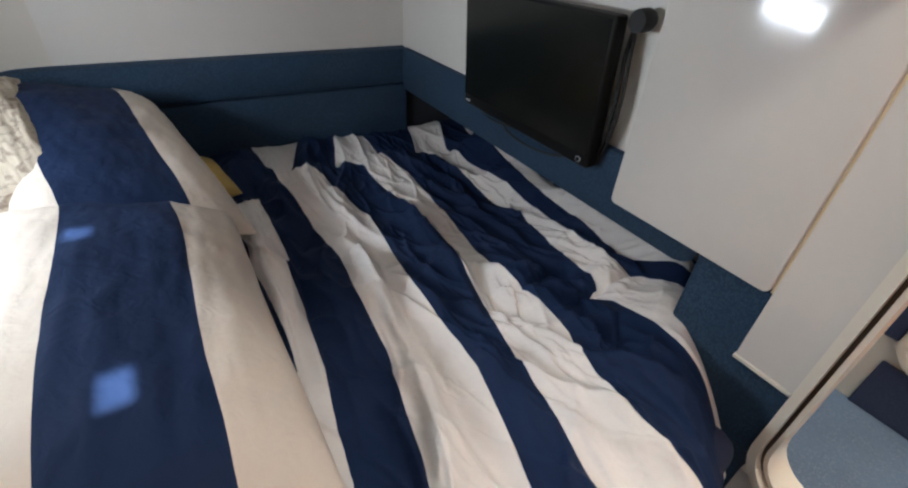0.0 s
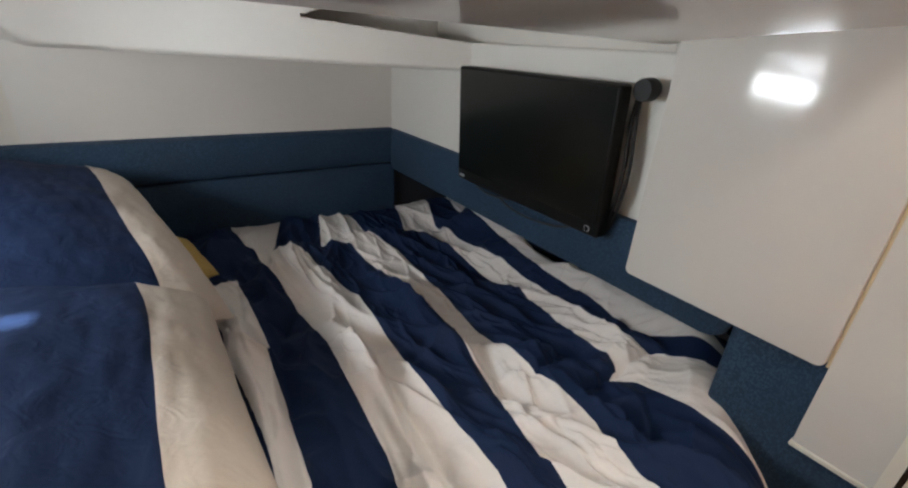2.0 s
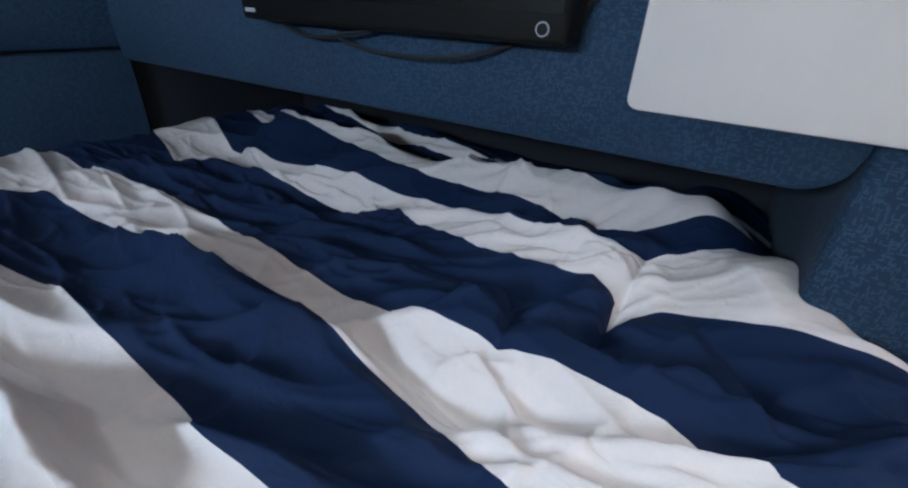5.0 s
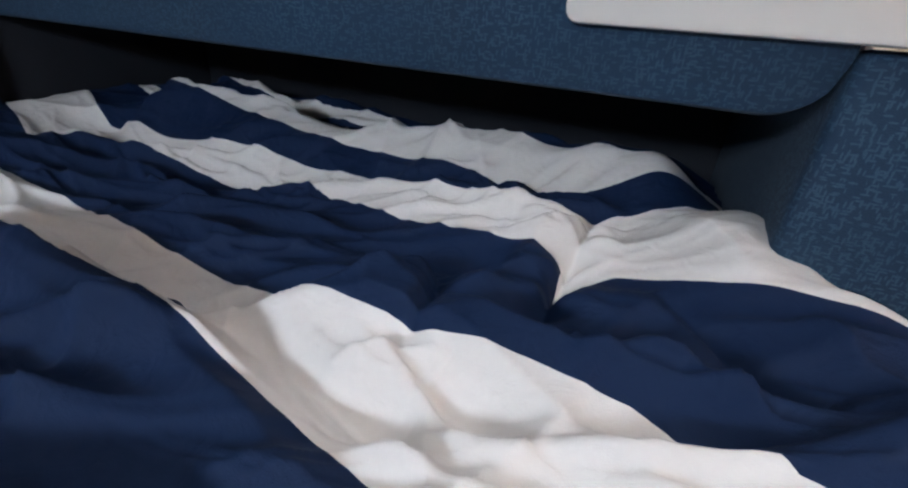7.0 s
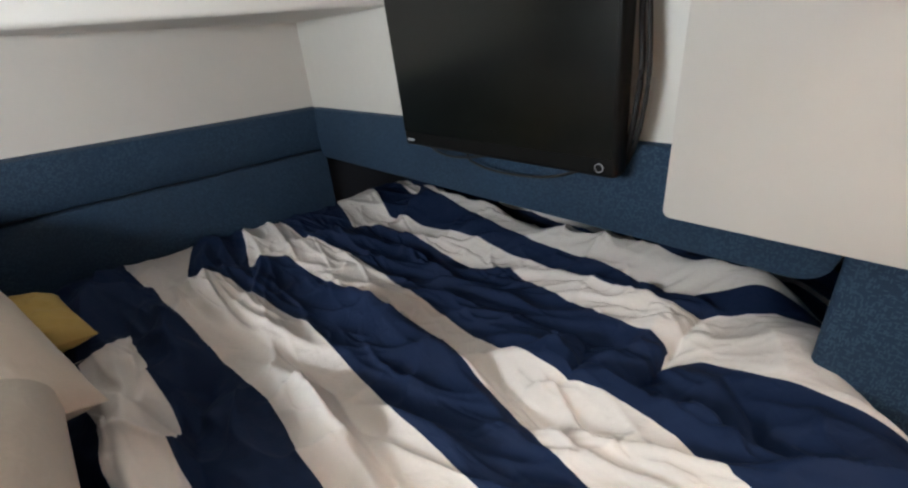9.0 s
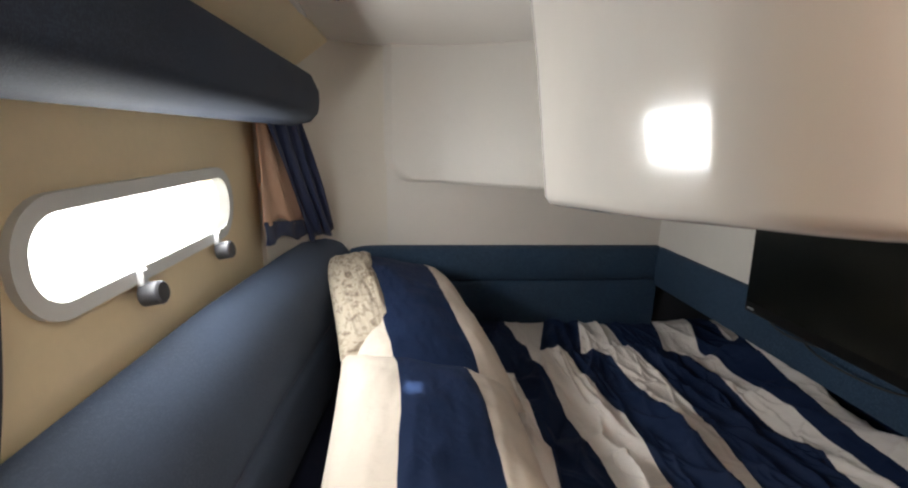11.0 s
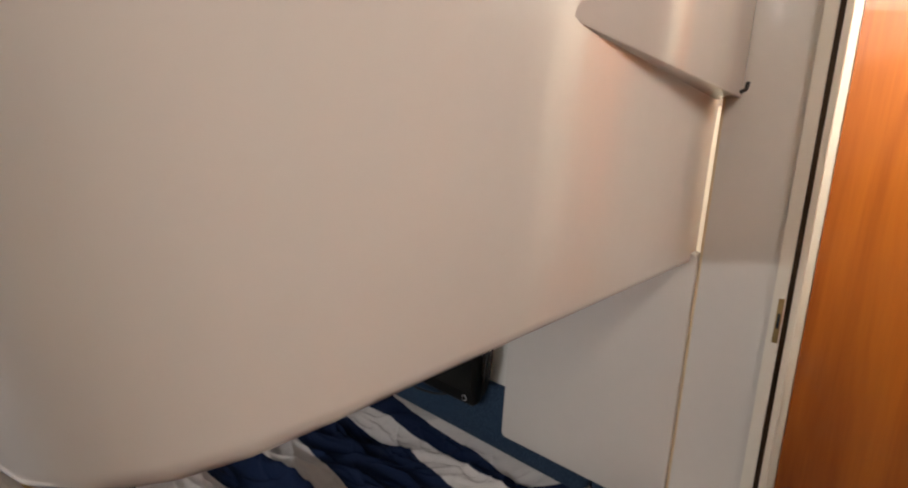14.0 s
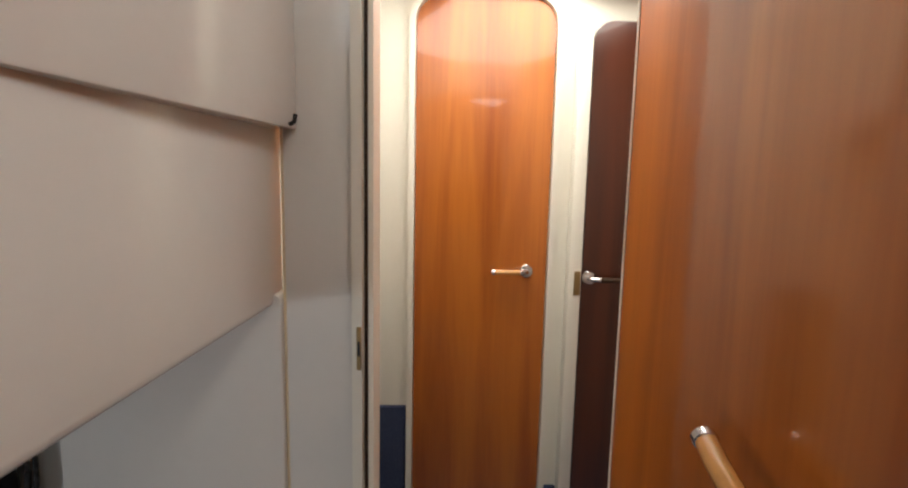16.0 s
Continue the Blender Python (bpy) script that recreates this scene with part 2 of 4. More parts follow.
def prism(points, lo, hi, axis="z", r=0.0, seg=2):
    """A flat outline carried from lo to hi along an axis; r rounds the rims of both ends."""
    def place(a, b, h):
        return {"z": (a, b, h), "x": (h, a, b), "y": (a, h, b)}[axis]
    bm = bmesh.new()
    ring = [bm.verts.new(place(a, b, lo)) for a, b in points]
    face = bm.faces.new(ring)
    out = bmesh.ops.extrude_face_region(bm, geom=[face])
    top = [v for v in out["geom"] if isinstance(v, bmesh.types.BMVert)]
    d = Vector(place(0, 0, hi - lo))
    bmesh.ops.translate(bm, vec=d, verts=top)
    bmesh.ops.recalc_face_normals(bm, faces=bm.faces)
    if r:
        rims = [e for e in bm.edges if any(len(f.verts) == len(points) for f in e.link_faces)]
        bmesh.ops.bevel(bm, geom=rims, offset=r, segments=seg, profile=0.5, affect="EDGES")
    return bm


def arc(cx, cy, r, a0, a1, n=8):
    return [(cx + r * math.cos(radians(a0 + (a1 - a0) * i / n)), cy + r * math.sin(radians(a0 + (a1 - a0) * i / n))) for i in range(n + 1)]


def rounded(x0, y0, x1, y1, r, n=8):
    return (arc(x1 - r, y0 + r, r, -90, 0, n) + arc(x1 - r, y1 - r, r, 0, 90, n)
            + arc(x0 + r, y1 - r, r, 90, 180, n) + arc(x0 + r, y0 + r, r, 180, 270, n))


def frame_band(outer, inner, lo, hi, axis="x"):
    """A ring between two outlines with the same number of points, with depth from lo to hi."""
    def place(a, b, h):
        return {"z": (a, b, h), "x": (h, a, b), "y": (a, h, b)}[axis]
    bm = bmesh.new()
    rings = [[bm.verts.new(place(a, b, h)) for a, b in pts] for pts, h in ((outer, lo), (outer, hi), (inner, hi), (inner, lo))]
    n = len(outer)
    for k in range(4):
        a, b = rings[k], rings[(k + 1) % 4]
        for i in range(n):
            bm.faces.new((a[i], a[(i + 1) % n], b[(i + 1) % n], b[i]))
    return bm


def tube(points, r, n=10, closed_ends=True):
    """A round rod along a line of points."""
    bm = bmesh.new()
    pts = [Vector(p) for p in points]
    rings = []
    for i, p in enumerate(pts):
        d = (pts[min(i + 1, len(pts) - 1)] - pts[max(i - 1, 0)]).normalized()
        q = d.to_track_quat("Z", "Y")
        rings.append([bm.verts.new(p + q @ Vector((r * math.cos(2 * math.pi * k / n), r * math.sin(2 * math.pi * k / n), 0))) for k in range(n)])
    for a, b in zip(rings, rings[1:]):
        for k in range(n):
            bm.faces.new((a[k], a[(k + 1) % n], b[(k + 1) % n], b[k]))
    if closed_ends:
        bm.faces.new(rings[0][::-1])
        bm.faces.new(rings[-1])
    return bm


def lathe(profile, m, n=24):
    """A turned body: profile of (radius, height), placed by m."""
    bm = bmesh.new()
    rings = [[bm.verts.new(m @ Vector((r * math.cos(2 * math.pi * k / n), r * math.sin(2 * math.pi * k / n), h))) for k in range(n)] for r, h in profile]
    for a, b in zip(rings, rings[1:]):
        for k in range(n):
            bm.faces.new((a[k], a[(k + 1) % n], b[(k + 1) % n], b[k]))
    bm.faces.new(rings[0][::-1])
    bm.faces.new(rings[-1])
    return bm


def sweep_cushion(path, profile, closed=True):
    """A padded body: the profile (out, up) is carried along a plan path of (x, y); out is to the left of the way."""
    bm = bmesh.new()
    rings = []
    for i, (x, y) in enumerate(path):
        x0, y0 = path[max(i - 1, 0)]
        x1, y1 = path[min(i + 1, len(path) - 1)]
        d = Vector((x1 - x0, y1 - y0)).normalized()
        nx, ny = -d.y, d.x
        rings.append([bm.verts.new((x + nx * o, y + ny * o, z)) for o, z in profile])
    k = len(profile)
    for a, b in zip(rings, rings[1:]):
        for j in range(k):
            bm.faces.new((a[j], a[(j + 1) % k], b[(j + 1) % k], b[j]))
    bm.faces.new(rings[0][::-1])
    bm.faces.new(rings[-1])
    return bm


def cloth(name, verts, faces, across, mat, label, category):
    me = bpy.data.meshes.new(name)
    me.from_pydata(verts, [], faces)
    me.update()
    at = me.attributes.new("across", "FLOAT", "POINT")
    at.data.foreach_set("value", np.asarray(across, dtype=np.float32))
    me.polygons.foreach_set("use_smooth", np.ones(len(me.polygons), dtype=bool))
    me.materials.append(mat)
    ob = new(name, me)
    if label:
        tagged(ob, label, category)
    return ob


def smooth01(t):
    t = np.clip(t, 0, 1)
    return t * t * (3 - 2 * t)


def wave_noise(x, y, seed, octaves=4, gain=0.5):
    """Smooth pseudo-noise in about -1 to 1 from turned sine waves."""
    rng = np.random.RandomState(seed)
    total, amp, freq, norm = np.zeros_like(x), 1.0, 1.0, 0.0
    for _ in range(octaves):
        acc = np.zeros_like(x)
        for _ in range(4):
            a, p, q = rng.uniform(0, 6.283), rng.uniform(0, 6.283), rng.uniform(0.7, 1.3)
            acc += np.sin((x * math.cos(a) + y * math.sin(a)) * freq * q * 6.283 + p + 0.8 * np.sin((x - y) * freq * 2 + p))
        total += amp * acc / 2.6
        norm += amp
        amp *= gain
        freq *= 2.1
    return total / norm


# ---------------------------------------------------------------- structure
FLOOR, BED = 0.30, 0.752
CEIL = 1.955

ob = part("floor", box((-0.9, -1.2, FLOOR - 0.08), (1.95, 0.532, FLOOR), 0), carpet, smooth=False)
setting(ob, "blue-grey carpeted floor of the cabin and passage", "floor")

# wall_a: head of the cabin beyond the berth, with the deep shelf above
bm = box((-0.75, 2.10, 0.22), (1.12, 2.2, 1.44))
ob = part("wall_north", bm, gelcoat_soft, smooth=False)
setting(ob, "white moulded wall above the blue backrest cushions", "wall")
# moulded overhead shelf: one skin with a deep lip, a solid curved end and an open recess
def shelf_front(x, z):
    """How far back the face of the moulded shelf lies at a place along it and a height."""
    wall = np.interp(x, [-0.75, -0.36, -0.24, -0.19, 0.10, 1.05], [2.17, 2.104, 2.101, 2.1, 2.1, 2.1])
    swell = np.interp(x, [-0.25, -0.10, -0.02, 0.04, 0.10, 1.05], [2.066, 2.061, 2.055, 2.045, 2.022, 1.518])
    # the swelling begins at a rounded lower corner
    ax, az = np.maximum(-0.06 - x, 0), np.maximum(1.545 - z, 0)
    inside = 0.13 - np.hypot(ax, az)
    proud = np.where(x > 0.06, 1.0, smooth01(inside / 0.03 + 0.2))
    lip = wall + (np.minimum(swell, wall) - wall) * proud
    back = np.minimum(2.115, lip + 0.35) + 0.06 * (z - 1.50)
    run = np.clip(x - 0.575, 0, 1)
    hole = smooth01((z - 1.553 + 0.088 * run) / 0.012) * smooth01((1.553 + 0.45 * run - z) / 0.02) * (x > 0.575)
    under = np.clip(1 - (z - 1.425) / 0.016, 0, 1)
    return lip * (1 - hole) + back * hole + 0.014 * (1 - np.sqrt(np.clip(1 - under ** 2, 0, 1)))


sx = np.concatenate([np.linspace(-0.75, 0.60, 70), np.linspace(0.61, 1.14, 50)])
sz = np.concatenate([1.425 + 0.016 * (1 - np.cos(np.linspace(0, 1.57, 7))), np.linspace(1.446, 1.48, 5), np.linspace(1.49, 1.66, 50), np.linspace(1.68, CEIL, 12)])
kx, kz = np.meshgrid(sx, sz)
ky = shelf_front(kx, kz)
bm = bmesh.new()
rows = [[bm.verts.new(p) for p in zip(kx[r], ky[r], kz[r])] for r in range(len(sz))]
rows.insert(0, [bm.verts.new((v, 2.46, 1.425)) for v in sx])
rows.append([bm.verts.new((v, 2.46, CEIL)) for v in sx])
for lower, upper in zip(rows, rows[1:]):
    for k in range(len(sx) - 1):
        bm.faces.new((lower[k], lower[k + 1], upper[k + 1], upper[k]))
ob = part("wall_shelf", bm, gelcoat_soft)
setting(ob, "white moulded overhead shelf with a deep lip and recess", "wall")
# wall_b: foot of the berth, with the tunnel for the feet under the backrest
ob = part("wall_east", box((1.05, 0.60, 0.975), (1.16, 2.10, 1.512), 0.006, 2), gelcoat_matt, smooth=False)
setting(ob, "white wall above the backrest behind the television", "wall")
ob = part("wall_east_shelf_end", prism([(1.045, 0.78), (1.045, 0.80)] + arc(1.075, 0.80, 0.03, 180, 90, 6) + [(1.5, 0.83), (1.5, 0.78)], 1.49, CEIL, "z"), gelcoat)
setting(ob, "rounded white end of the shelf over the television", "wall")
ob = part("wall_east_back", prism([(1.13, 1.45), (1.135, 1.53), (1.15, CEIL), (1.5, CEIL), (1.5, 1.44), (1.13, 1.44)], 0.6, 2.2, "y"), gelcoat, smooth=False)
setting(ob, "white back wall of the overhead shelf", "wall")
# inner faces of the tunnel, with their shade put into the colour
ob = part("wall_foot_tunnel", box((1.62, 0.4, 0.22), (1.7, 2.2, 1.49)), tunnel_shade, smooth=False)
setting(ob, "end of the foot tunnel, its shade painted near-black", "wall")
ob = part("wall_foot_end", box((1.05, 2.09, 0.22), (1.62, 2.10, 0.976)), tunnel_shade, smooth=False)
setting(ob, "side of the foot tunnel, its shade painted near-black", "wall")
ob = part("wall_foot_top", box((1.12, 0.56, 0.975), (1.62, 2.10, 1.0)), tunnel_shade, smooth=False)
setting(ob, "underside over the foot tunnel, its shade painted near-black", "wall")

# smooth white panel beside the door, standing proud of the cushions
bm = prism(rounded(0.392, 1.034, 0.79, 1.585, 0.014, 4), 1.008, 1.06, "x", 0.005, 2)
ob = part("wall_panel", bm, gelcoat)
setting(ob, "large glossy white moulded panel over the backrest", "wall")
ob = part("wall_panel_joint", box((1.0192, 0.3872, 1.036), (1.05, 0.3916, 2.3)), lining, smooth=False)
setting(ob, "thin peach-coloured sealant joint beside the panel", "trim")

# wall_door: the bulkhead with the doorway
bm = bmesh.new()
add_box(bm, (1.02, 0.262, 0.868), (1.064, 0.3870, 2.50))
ob = part("wall_bulkhead", bm, gelcoat, smooth=False)
setting(ob, "narrow white bulkhead beside the doorway", "wall")
ob = part("wall_bulkhead_edge", box((1.016, 0.272, 0.858), (1.066, 0.39, 0.868), 0.002, 1), cream_trim)
setting(ob, "thin white edge strip under the bulkhead", "trim")
rings = [rounded(-0.31 + k, 0.575 + k, 0.27 - k, 2.33 - k, 0.13 - k) for k in (0.0, 0.018, 0.026, 0.035)]
ob = part("door_frame_trim", frame_band(rings[0], rings[1], 1.006, 1.085), cream_trim)
setting(ob, "cream rounded door surround", "door frame")
part("strike_plate", box((1.0035, 0.2535, 1.452), (1.03, 0.2615, 1.530), 0.001, 1), brass, ob, "dark brass strike plate")
part("latch_hole", box((1.0025, 0.2555, 1.478), (1.0045, 0.2595, 1.504)), rubber, ob, smooth=False)
ob = part("door_frame_seal", frame_band(rings[1], rings[2], 1.03, 1.075), seal_brown)
setting(ob, "dark bronze seal strip inside the door surround", "door frame")
ob = part("door_frame_liner", frame_band(rings[2], rings[3], 1.022, 1.10), cream_trim)
setting(ob, "thin cream inner edge of the door surround", "door frame")
bm = bmesh.new()
add_box(bm, (1.03, -0.33, 0.22), (1.066, 0.262, 0.60))
add_box(bm, (1.03, -1.2, 0.22), (1.066, -0.30, 2.50))
add_box(bm, (1.03, -0.33, 2.30), (1.066, 0.262, 2.50))
ob = part("wall_bulkhead_south", bm, gelcoat, smooth=False)
setting(ob, "white bulkhead round the doorway", "wall")

# wall_c: hull side
# the lining leaves an oblong opening at each port
bm = bmesh.new()
for yc in PORTS:
    outer = rounded(yc - 0.45, 1.25, yc + 0.45, 1.68, 0.004, 8)
    inner = rounded(yc - 0.330, 1.354, yc + 0.330, 1.512, 0.076, 8)
    ring = frame_band(outer, inner, -0.64, -0.585)
    ob = part("wall_port_surround", ring, lining)
    setting(ob, "beige lined hull side round the port", "wall")
    add_box(bm, (-0.64, yc - 0.45, 0.22), (-0.585, yc + 0.45, 1.25))
    add_box(bm, (-0.64, yc - 0.45, 1.68), (-0.585, yc + 0.45, 2.50))
add_box(bm, (-0.64, -1.2, 0.22), (-0.585, PORTS[0] - 0.45, 2.50))
add_box(bm, (-0.64, PORTS[0] + 0.45, 0.22), (-0.585, 2.46, 2.50))
ob = part("wall_hull", bm, lining, smooth=False)
setting(ob, "beige vinyl-lined hull side", "wall")
ob = part("wall_hull_fore", prism([(-0.584, 1.70), (-0.568, 1.70), (-0.545, 1.755), (-0.48, 1.90), (-0.40, 2.02), (-0.34, 2.063), (-0.27, 2.088), (-0.19, 2.0985), (-0.584, 2.0985)], 1.0, CEIL, "z"), cream_moulding)
setting(ob, "curved cream-white moulding in the corner of the hull side", "wall")
# upper slope between hull and ceiling
ob = part("wall_hull_slope", prism([(-0.585, 1.80), (-0.52, 1.80), (-0.40, 1.945), (-0.40, 1.955), (-0.585, 1.955)], -1.2, 2.3, "y"), lining, smooth=False)
setting(ob, "sloping beige lining under the ceiling edge", "wall")
ob = part("trim_ceiling_edge", sweep_cushion([(-0.325, -1.2), (-0.327, 0.3), (-0.332, 0.6), (-0.342, 0.9), (-0.368, 1.3), (-0.398, 1.7), (-0.408, 2.1)],
                                             [(0.0, CEIL + 0.004), (0.003, CEIL - 0.008), (0.010, CEIL - 0.012), (0.036, CEIL - 0.010), (0.043, CEIL + 0.004)]), gelcoat_soft)
setting(ob, "rounded white trim along the ceiling edge", "trim")

# ceilings
ob = part("ceiling", box((-0.64, 0.40, CEIL), (1.62, 2.52, CEIL + 0.06)), gelcoat, smooth=False)
setting(ob, "glossy white moulded ceiling over the berth", "ceiling")
# two unseen slots added to the ceiling so sun patches reach the pillow
bm = bmesh.new()
for y0, y1, gap in ((-1.2, -0.845, None), (-0.845, -0.722, (-0.044, -0.006)), (-0.722, -0.422, None), (-0.422, -0.318, (-0.100, -0.062)), (-0.318, 0.42, None)):
    if gap:
        add_box(bm, (-0.64, y0, 2.50), (gap[0], y1, 2.56))
        add_box(bm, (gap[1], y0, 2.50), (3.2, y1, 2.56))
    else:
        add_box(bm, (-0.64, y0, 2.50), (3.2, y1, 2.56))
ob = part("ceiling_passage", bm, gelcoat_matt, smooth=False)
setting(ob, "white ceiling over the standing space with two unseen slots added for sun patches", "ceiling")
ob = part("wall_ceiling_step", box((-0.64, 0.36, CEIL + 0.06), (0.3, 0.40, 2.50)), gelcoat, smooth=False)
setting(ob, "white step between the two ceiling heights", "wall")
ob = part("wall_south", box((-0.64, -1.26, 0.22), (3.2, -1.2, 2.56)), cherry, smooth=False)
setting(ob, "plain varnished wooden wall closing the cabin", "wall")

# moulded overhead box in front of the berth
def flared_box(z0, z1):
    """The moulded box: its free end leans outward towards the top and runs into the ceiling with a fillet."""
    plan = ([(1.05, 0.405), (0.60, 0.405), (0.42, 0.4045), (0.37, 0.404), (0.30, 0.404), (0.22, 0.404)] + [(0.175, 0.406), (0.145, 0.413), (0.121, 0.427), (0.104, 0.450), (0.095, 0.485), (0.090, 0.54), (0.088, 0.775)]
            + [(0.091, 0.795), (0.106, 0.81), (0.14, 0.817), (1.05, 0.85)])
    levels = [(z0, 0.014, 0.014), (z0 + 0.003, 0.005, 0.005), (z0 + 0.008, 0.001, 0.001), (z0 + 0.014, 0.0, 0.0), (z0 + 0.15, 0.0, -0.022), (z0 + 0.22, 0.0, -0.036)]
    levels += [(z1 - 0.13 + 0.13 * math.sin(radians(a)), -0.001 - 0.055 * (1 - math.cos(radians(a))), -0.044 - 0.085 * (1 - math.cos(radians(a)))) for a in range(0, 91, 9)]
    bm = bmesh.new()
    rings = []
    for z, front, side in levels:
        ring = []
        for x, y in plan:
            k = min(1, max(0, (0.30 - x) / 0.2))
            drop = 0.036 * smooth01(np.array((y - 0.41) / 0.34)).item() * max(0, 1 - (z - z0) / 0.2)
            out = -0.3 * front if y > 0.6 else (front if x < 0.35 else max(front, -0.003))
            ring.append(bm.verts.new((x + side * k, y + out * (1 - k * 0.5), z - drop)))
        rings.append(ring)
    n = len(plan)
    for a, b in zip(rings, rings[1:]):
        for i in range(n):
            bm.faces.new((a[i], a[(i + 1) % n], b[(i + 1) % n], b[i]))
    bm.faces.new(rings[0][::-1])
    bm.faces.new(rings[-1])
    return bm


ob = part("overhead_moulding", flared_box(1.562, CEIL), gelcoat)
setting(ob, "big glossy white moulded overhead box with rounded corner", "wall")
bm = bmesh.new()
foot = [bm.verts.new(p) for p in ((1.018, 0.362, 1.866), (0.44, 0.4035, 1.833), (0.44, 0.45, 1.833), (1.018, 0.45, 1.866))]
head = [bm.verts.new((v.co.x, v.co.y, 2.50)) for v in foot]
bm.faces.new(foot[::-1])
bm.faces.new(head)
for k in range(4):
    bm.faces.new((foot[k], foot[(k + 1) % 4], head[(k + 1) % 4], head[k]))
bmesh.ops.bevel(bm, geom=list(bm.edges), offset=0.004, segments=2, profile=0.5, affect="EDGES")
ob = part("overhead_moulding_top", bm, gelcoat)
setting(ob, "upper white locker front over the moulded box", "wall")
bm = tube([(0.975, 0.36, 1.868), (0.975, 0.352, 1.872), (0.975, 0.350, 1.884)], 0.0035, 8)
hook = part("hook", bm, rubber)
tagged(hook, "small dark metal hook on the locker edge", "hook")

# passage beyond the doorway
ob = part("wall_passage", box((1.90, -1.2, 0.22), (1.96, 0.56, 2.56)), cream_trim, smooth=False)
setting(ob, "cream wall across the passage", "wall")
ob = part("wall_passage_end", box((1.066, 0.532, 0.22), (1.90, 0.538, 2.56)), cream_trim, smooth=False)
setting(ob, "cream end wall of the passage", "wall")
ob = part("floor_step", box((1.55, 0.30, 0.30), (1.90, 0.532, 0.42), 0.006, 1), carpet, smooth=False)
setting(ob, "low carpeted step in the passage", "floor")

# ---------------------------------------------------------------- berth
base = part("berth_base", box((-0.5, 0.32, 0.30), (1.6, 2.08, 0.52), 0.01, 2), carpet_dark)
tagged(base, "navy carpeted berth base under the mattress", "bed base")
mat_ob = part("mattress", box((-0.42, 0.27, 0.522), (1.0, 2.06, 0.715), 0.05, 3), sheet_navy)
tagged(mat_ob, "mattress under a dark navy fitted sheet", "mattress")

# striped duvet
NX, NY = 440, 600
gx, gy = np.meshgrid(np.linspace(0.13, 1.55, NX), np.linspace(0.10, 2.08, NY))
rng = np.random.RandomState(12)


def stripe_edge(*stations):
    """Where an edge between two stripes lies across the berth: (along, across) stations from the near end to the far end."""
    a = np.array(stations)
    return np.interp(gy, a[:, 0], a[:, 1])


EDGES = [
    stripe_edge((0.3, 0.165), (0.93, 0.208), (1.6, 0.18), (1.64, 0.27)),
    stripe_edge((0.3, 0.2), (1.2, 0.292), (1.64, 0.272)),
    stripe_edge((0.3, 0.31), (0.82, 0.4), (1.2, 0.423), (2.0, 0.33)),
    stripe_edge((0.3, 0.46), (0.66, 0.55), (1.39, 0.588), (1.68, 0.53), (1.78, 0.424), (2.06, 0.519)),
    stripe_edge((0.34, 0.571), (1.1, 0.75), (1.72, 0.7), (1.8, 0.604), (2.07, 0.692)),
    stripe_edge((0.4, 0.728), (0.65, 0.808), (1.66, 0.862), (1.79, 0.808)),
    stripe_edge((0.48, 0.971), (0.746, 1.005), (1.2, 1.102), (1.7, 1.078), (1.84, 0.988), (2.08, 1.056)),
    stripe_edge((0.62, 1.162), (0.735, 1.118), (1.38, 1.163), (1.83, 1.135), (2.05, 1.213)),
    stripe_edge((0.55, 1.24), (0.79, 1.155), (1.7, 1.24), (2.06, 1.33)),
    stripe_edge((0.55, 1.26), (0.78, 1.213), (2.06, 1.37)),
    stripe_edge((0.55, 1.35), (0.78, 1.315), (2.06, 1.46)),
    stripe_edge((0.78, 1.36), (2.06, 1.5)),
]
# the tuck pulls one edge sideways in a short step
EDGES[6] -= 0.045 * np.exp(-((gy - 0.735) / 0.035) ** 2) * (gy < 0.741)


def creases(count, spot, along, spread, length, width, height):
    """Pinched folds: short ridges, steep on one side, with soft ends, mostly along one direction."""
    acc = np.zeros_like(gx)
    for _ in range(count):
        cx, cy = rng.uniform(*spot[0]), rng.uniform(*spot[1])
        a = radians(along + rng.normal(0, spread))
        ln, wd, hh = rng.uniform(*length), rng.uniform(*width), rng.uniform(*height)
        flip = 1 if rng.uniform() < 0.65 else -1
        curve, lean = rng.uniform(-0.5, 0.5), rng.uniform(-0.15, 0.15)
        near = (np.abs(gx - cx) < 2.2 * ln + 0.1) & (np.abs(gy - cy) < 2.2 * ln + 0.1)
        dx, dy = gx[near] - cx, gy[near] - cy
        s = (dx * math.cos(a) + dy * math.sin(a)) / ln
        d = flip * (-dx * math.sin(a) + dy * math.cos(a) + lean * s * ln + curve * s * s * ln * 0.6) / (wd * (0.7 + 0.3 * np.abs(s)))
        acc[near] += hh * np.exp(-np.abs(s) ** 2.6) * np.where(d > 0, np.exp(-np.abs(d) ** 1.15), np.exp(-np.abs(d * 0.36) ** 1.25))
    return acc


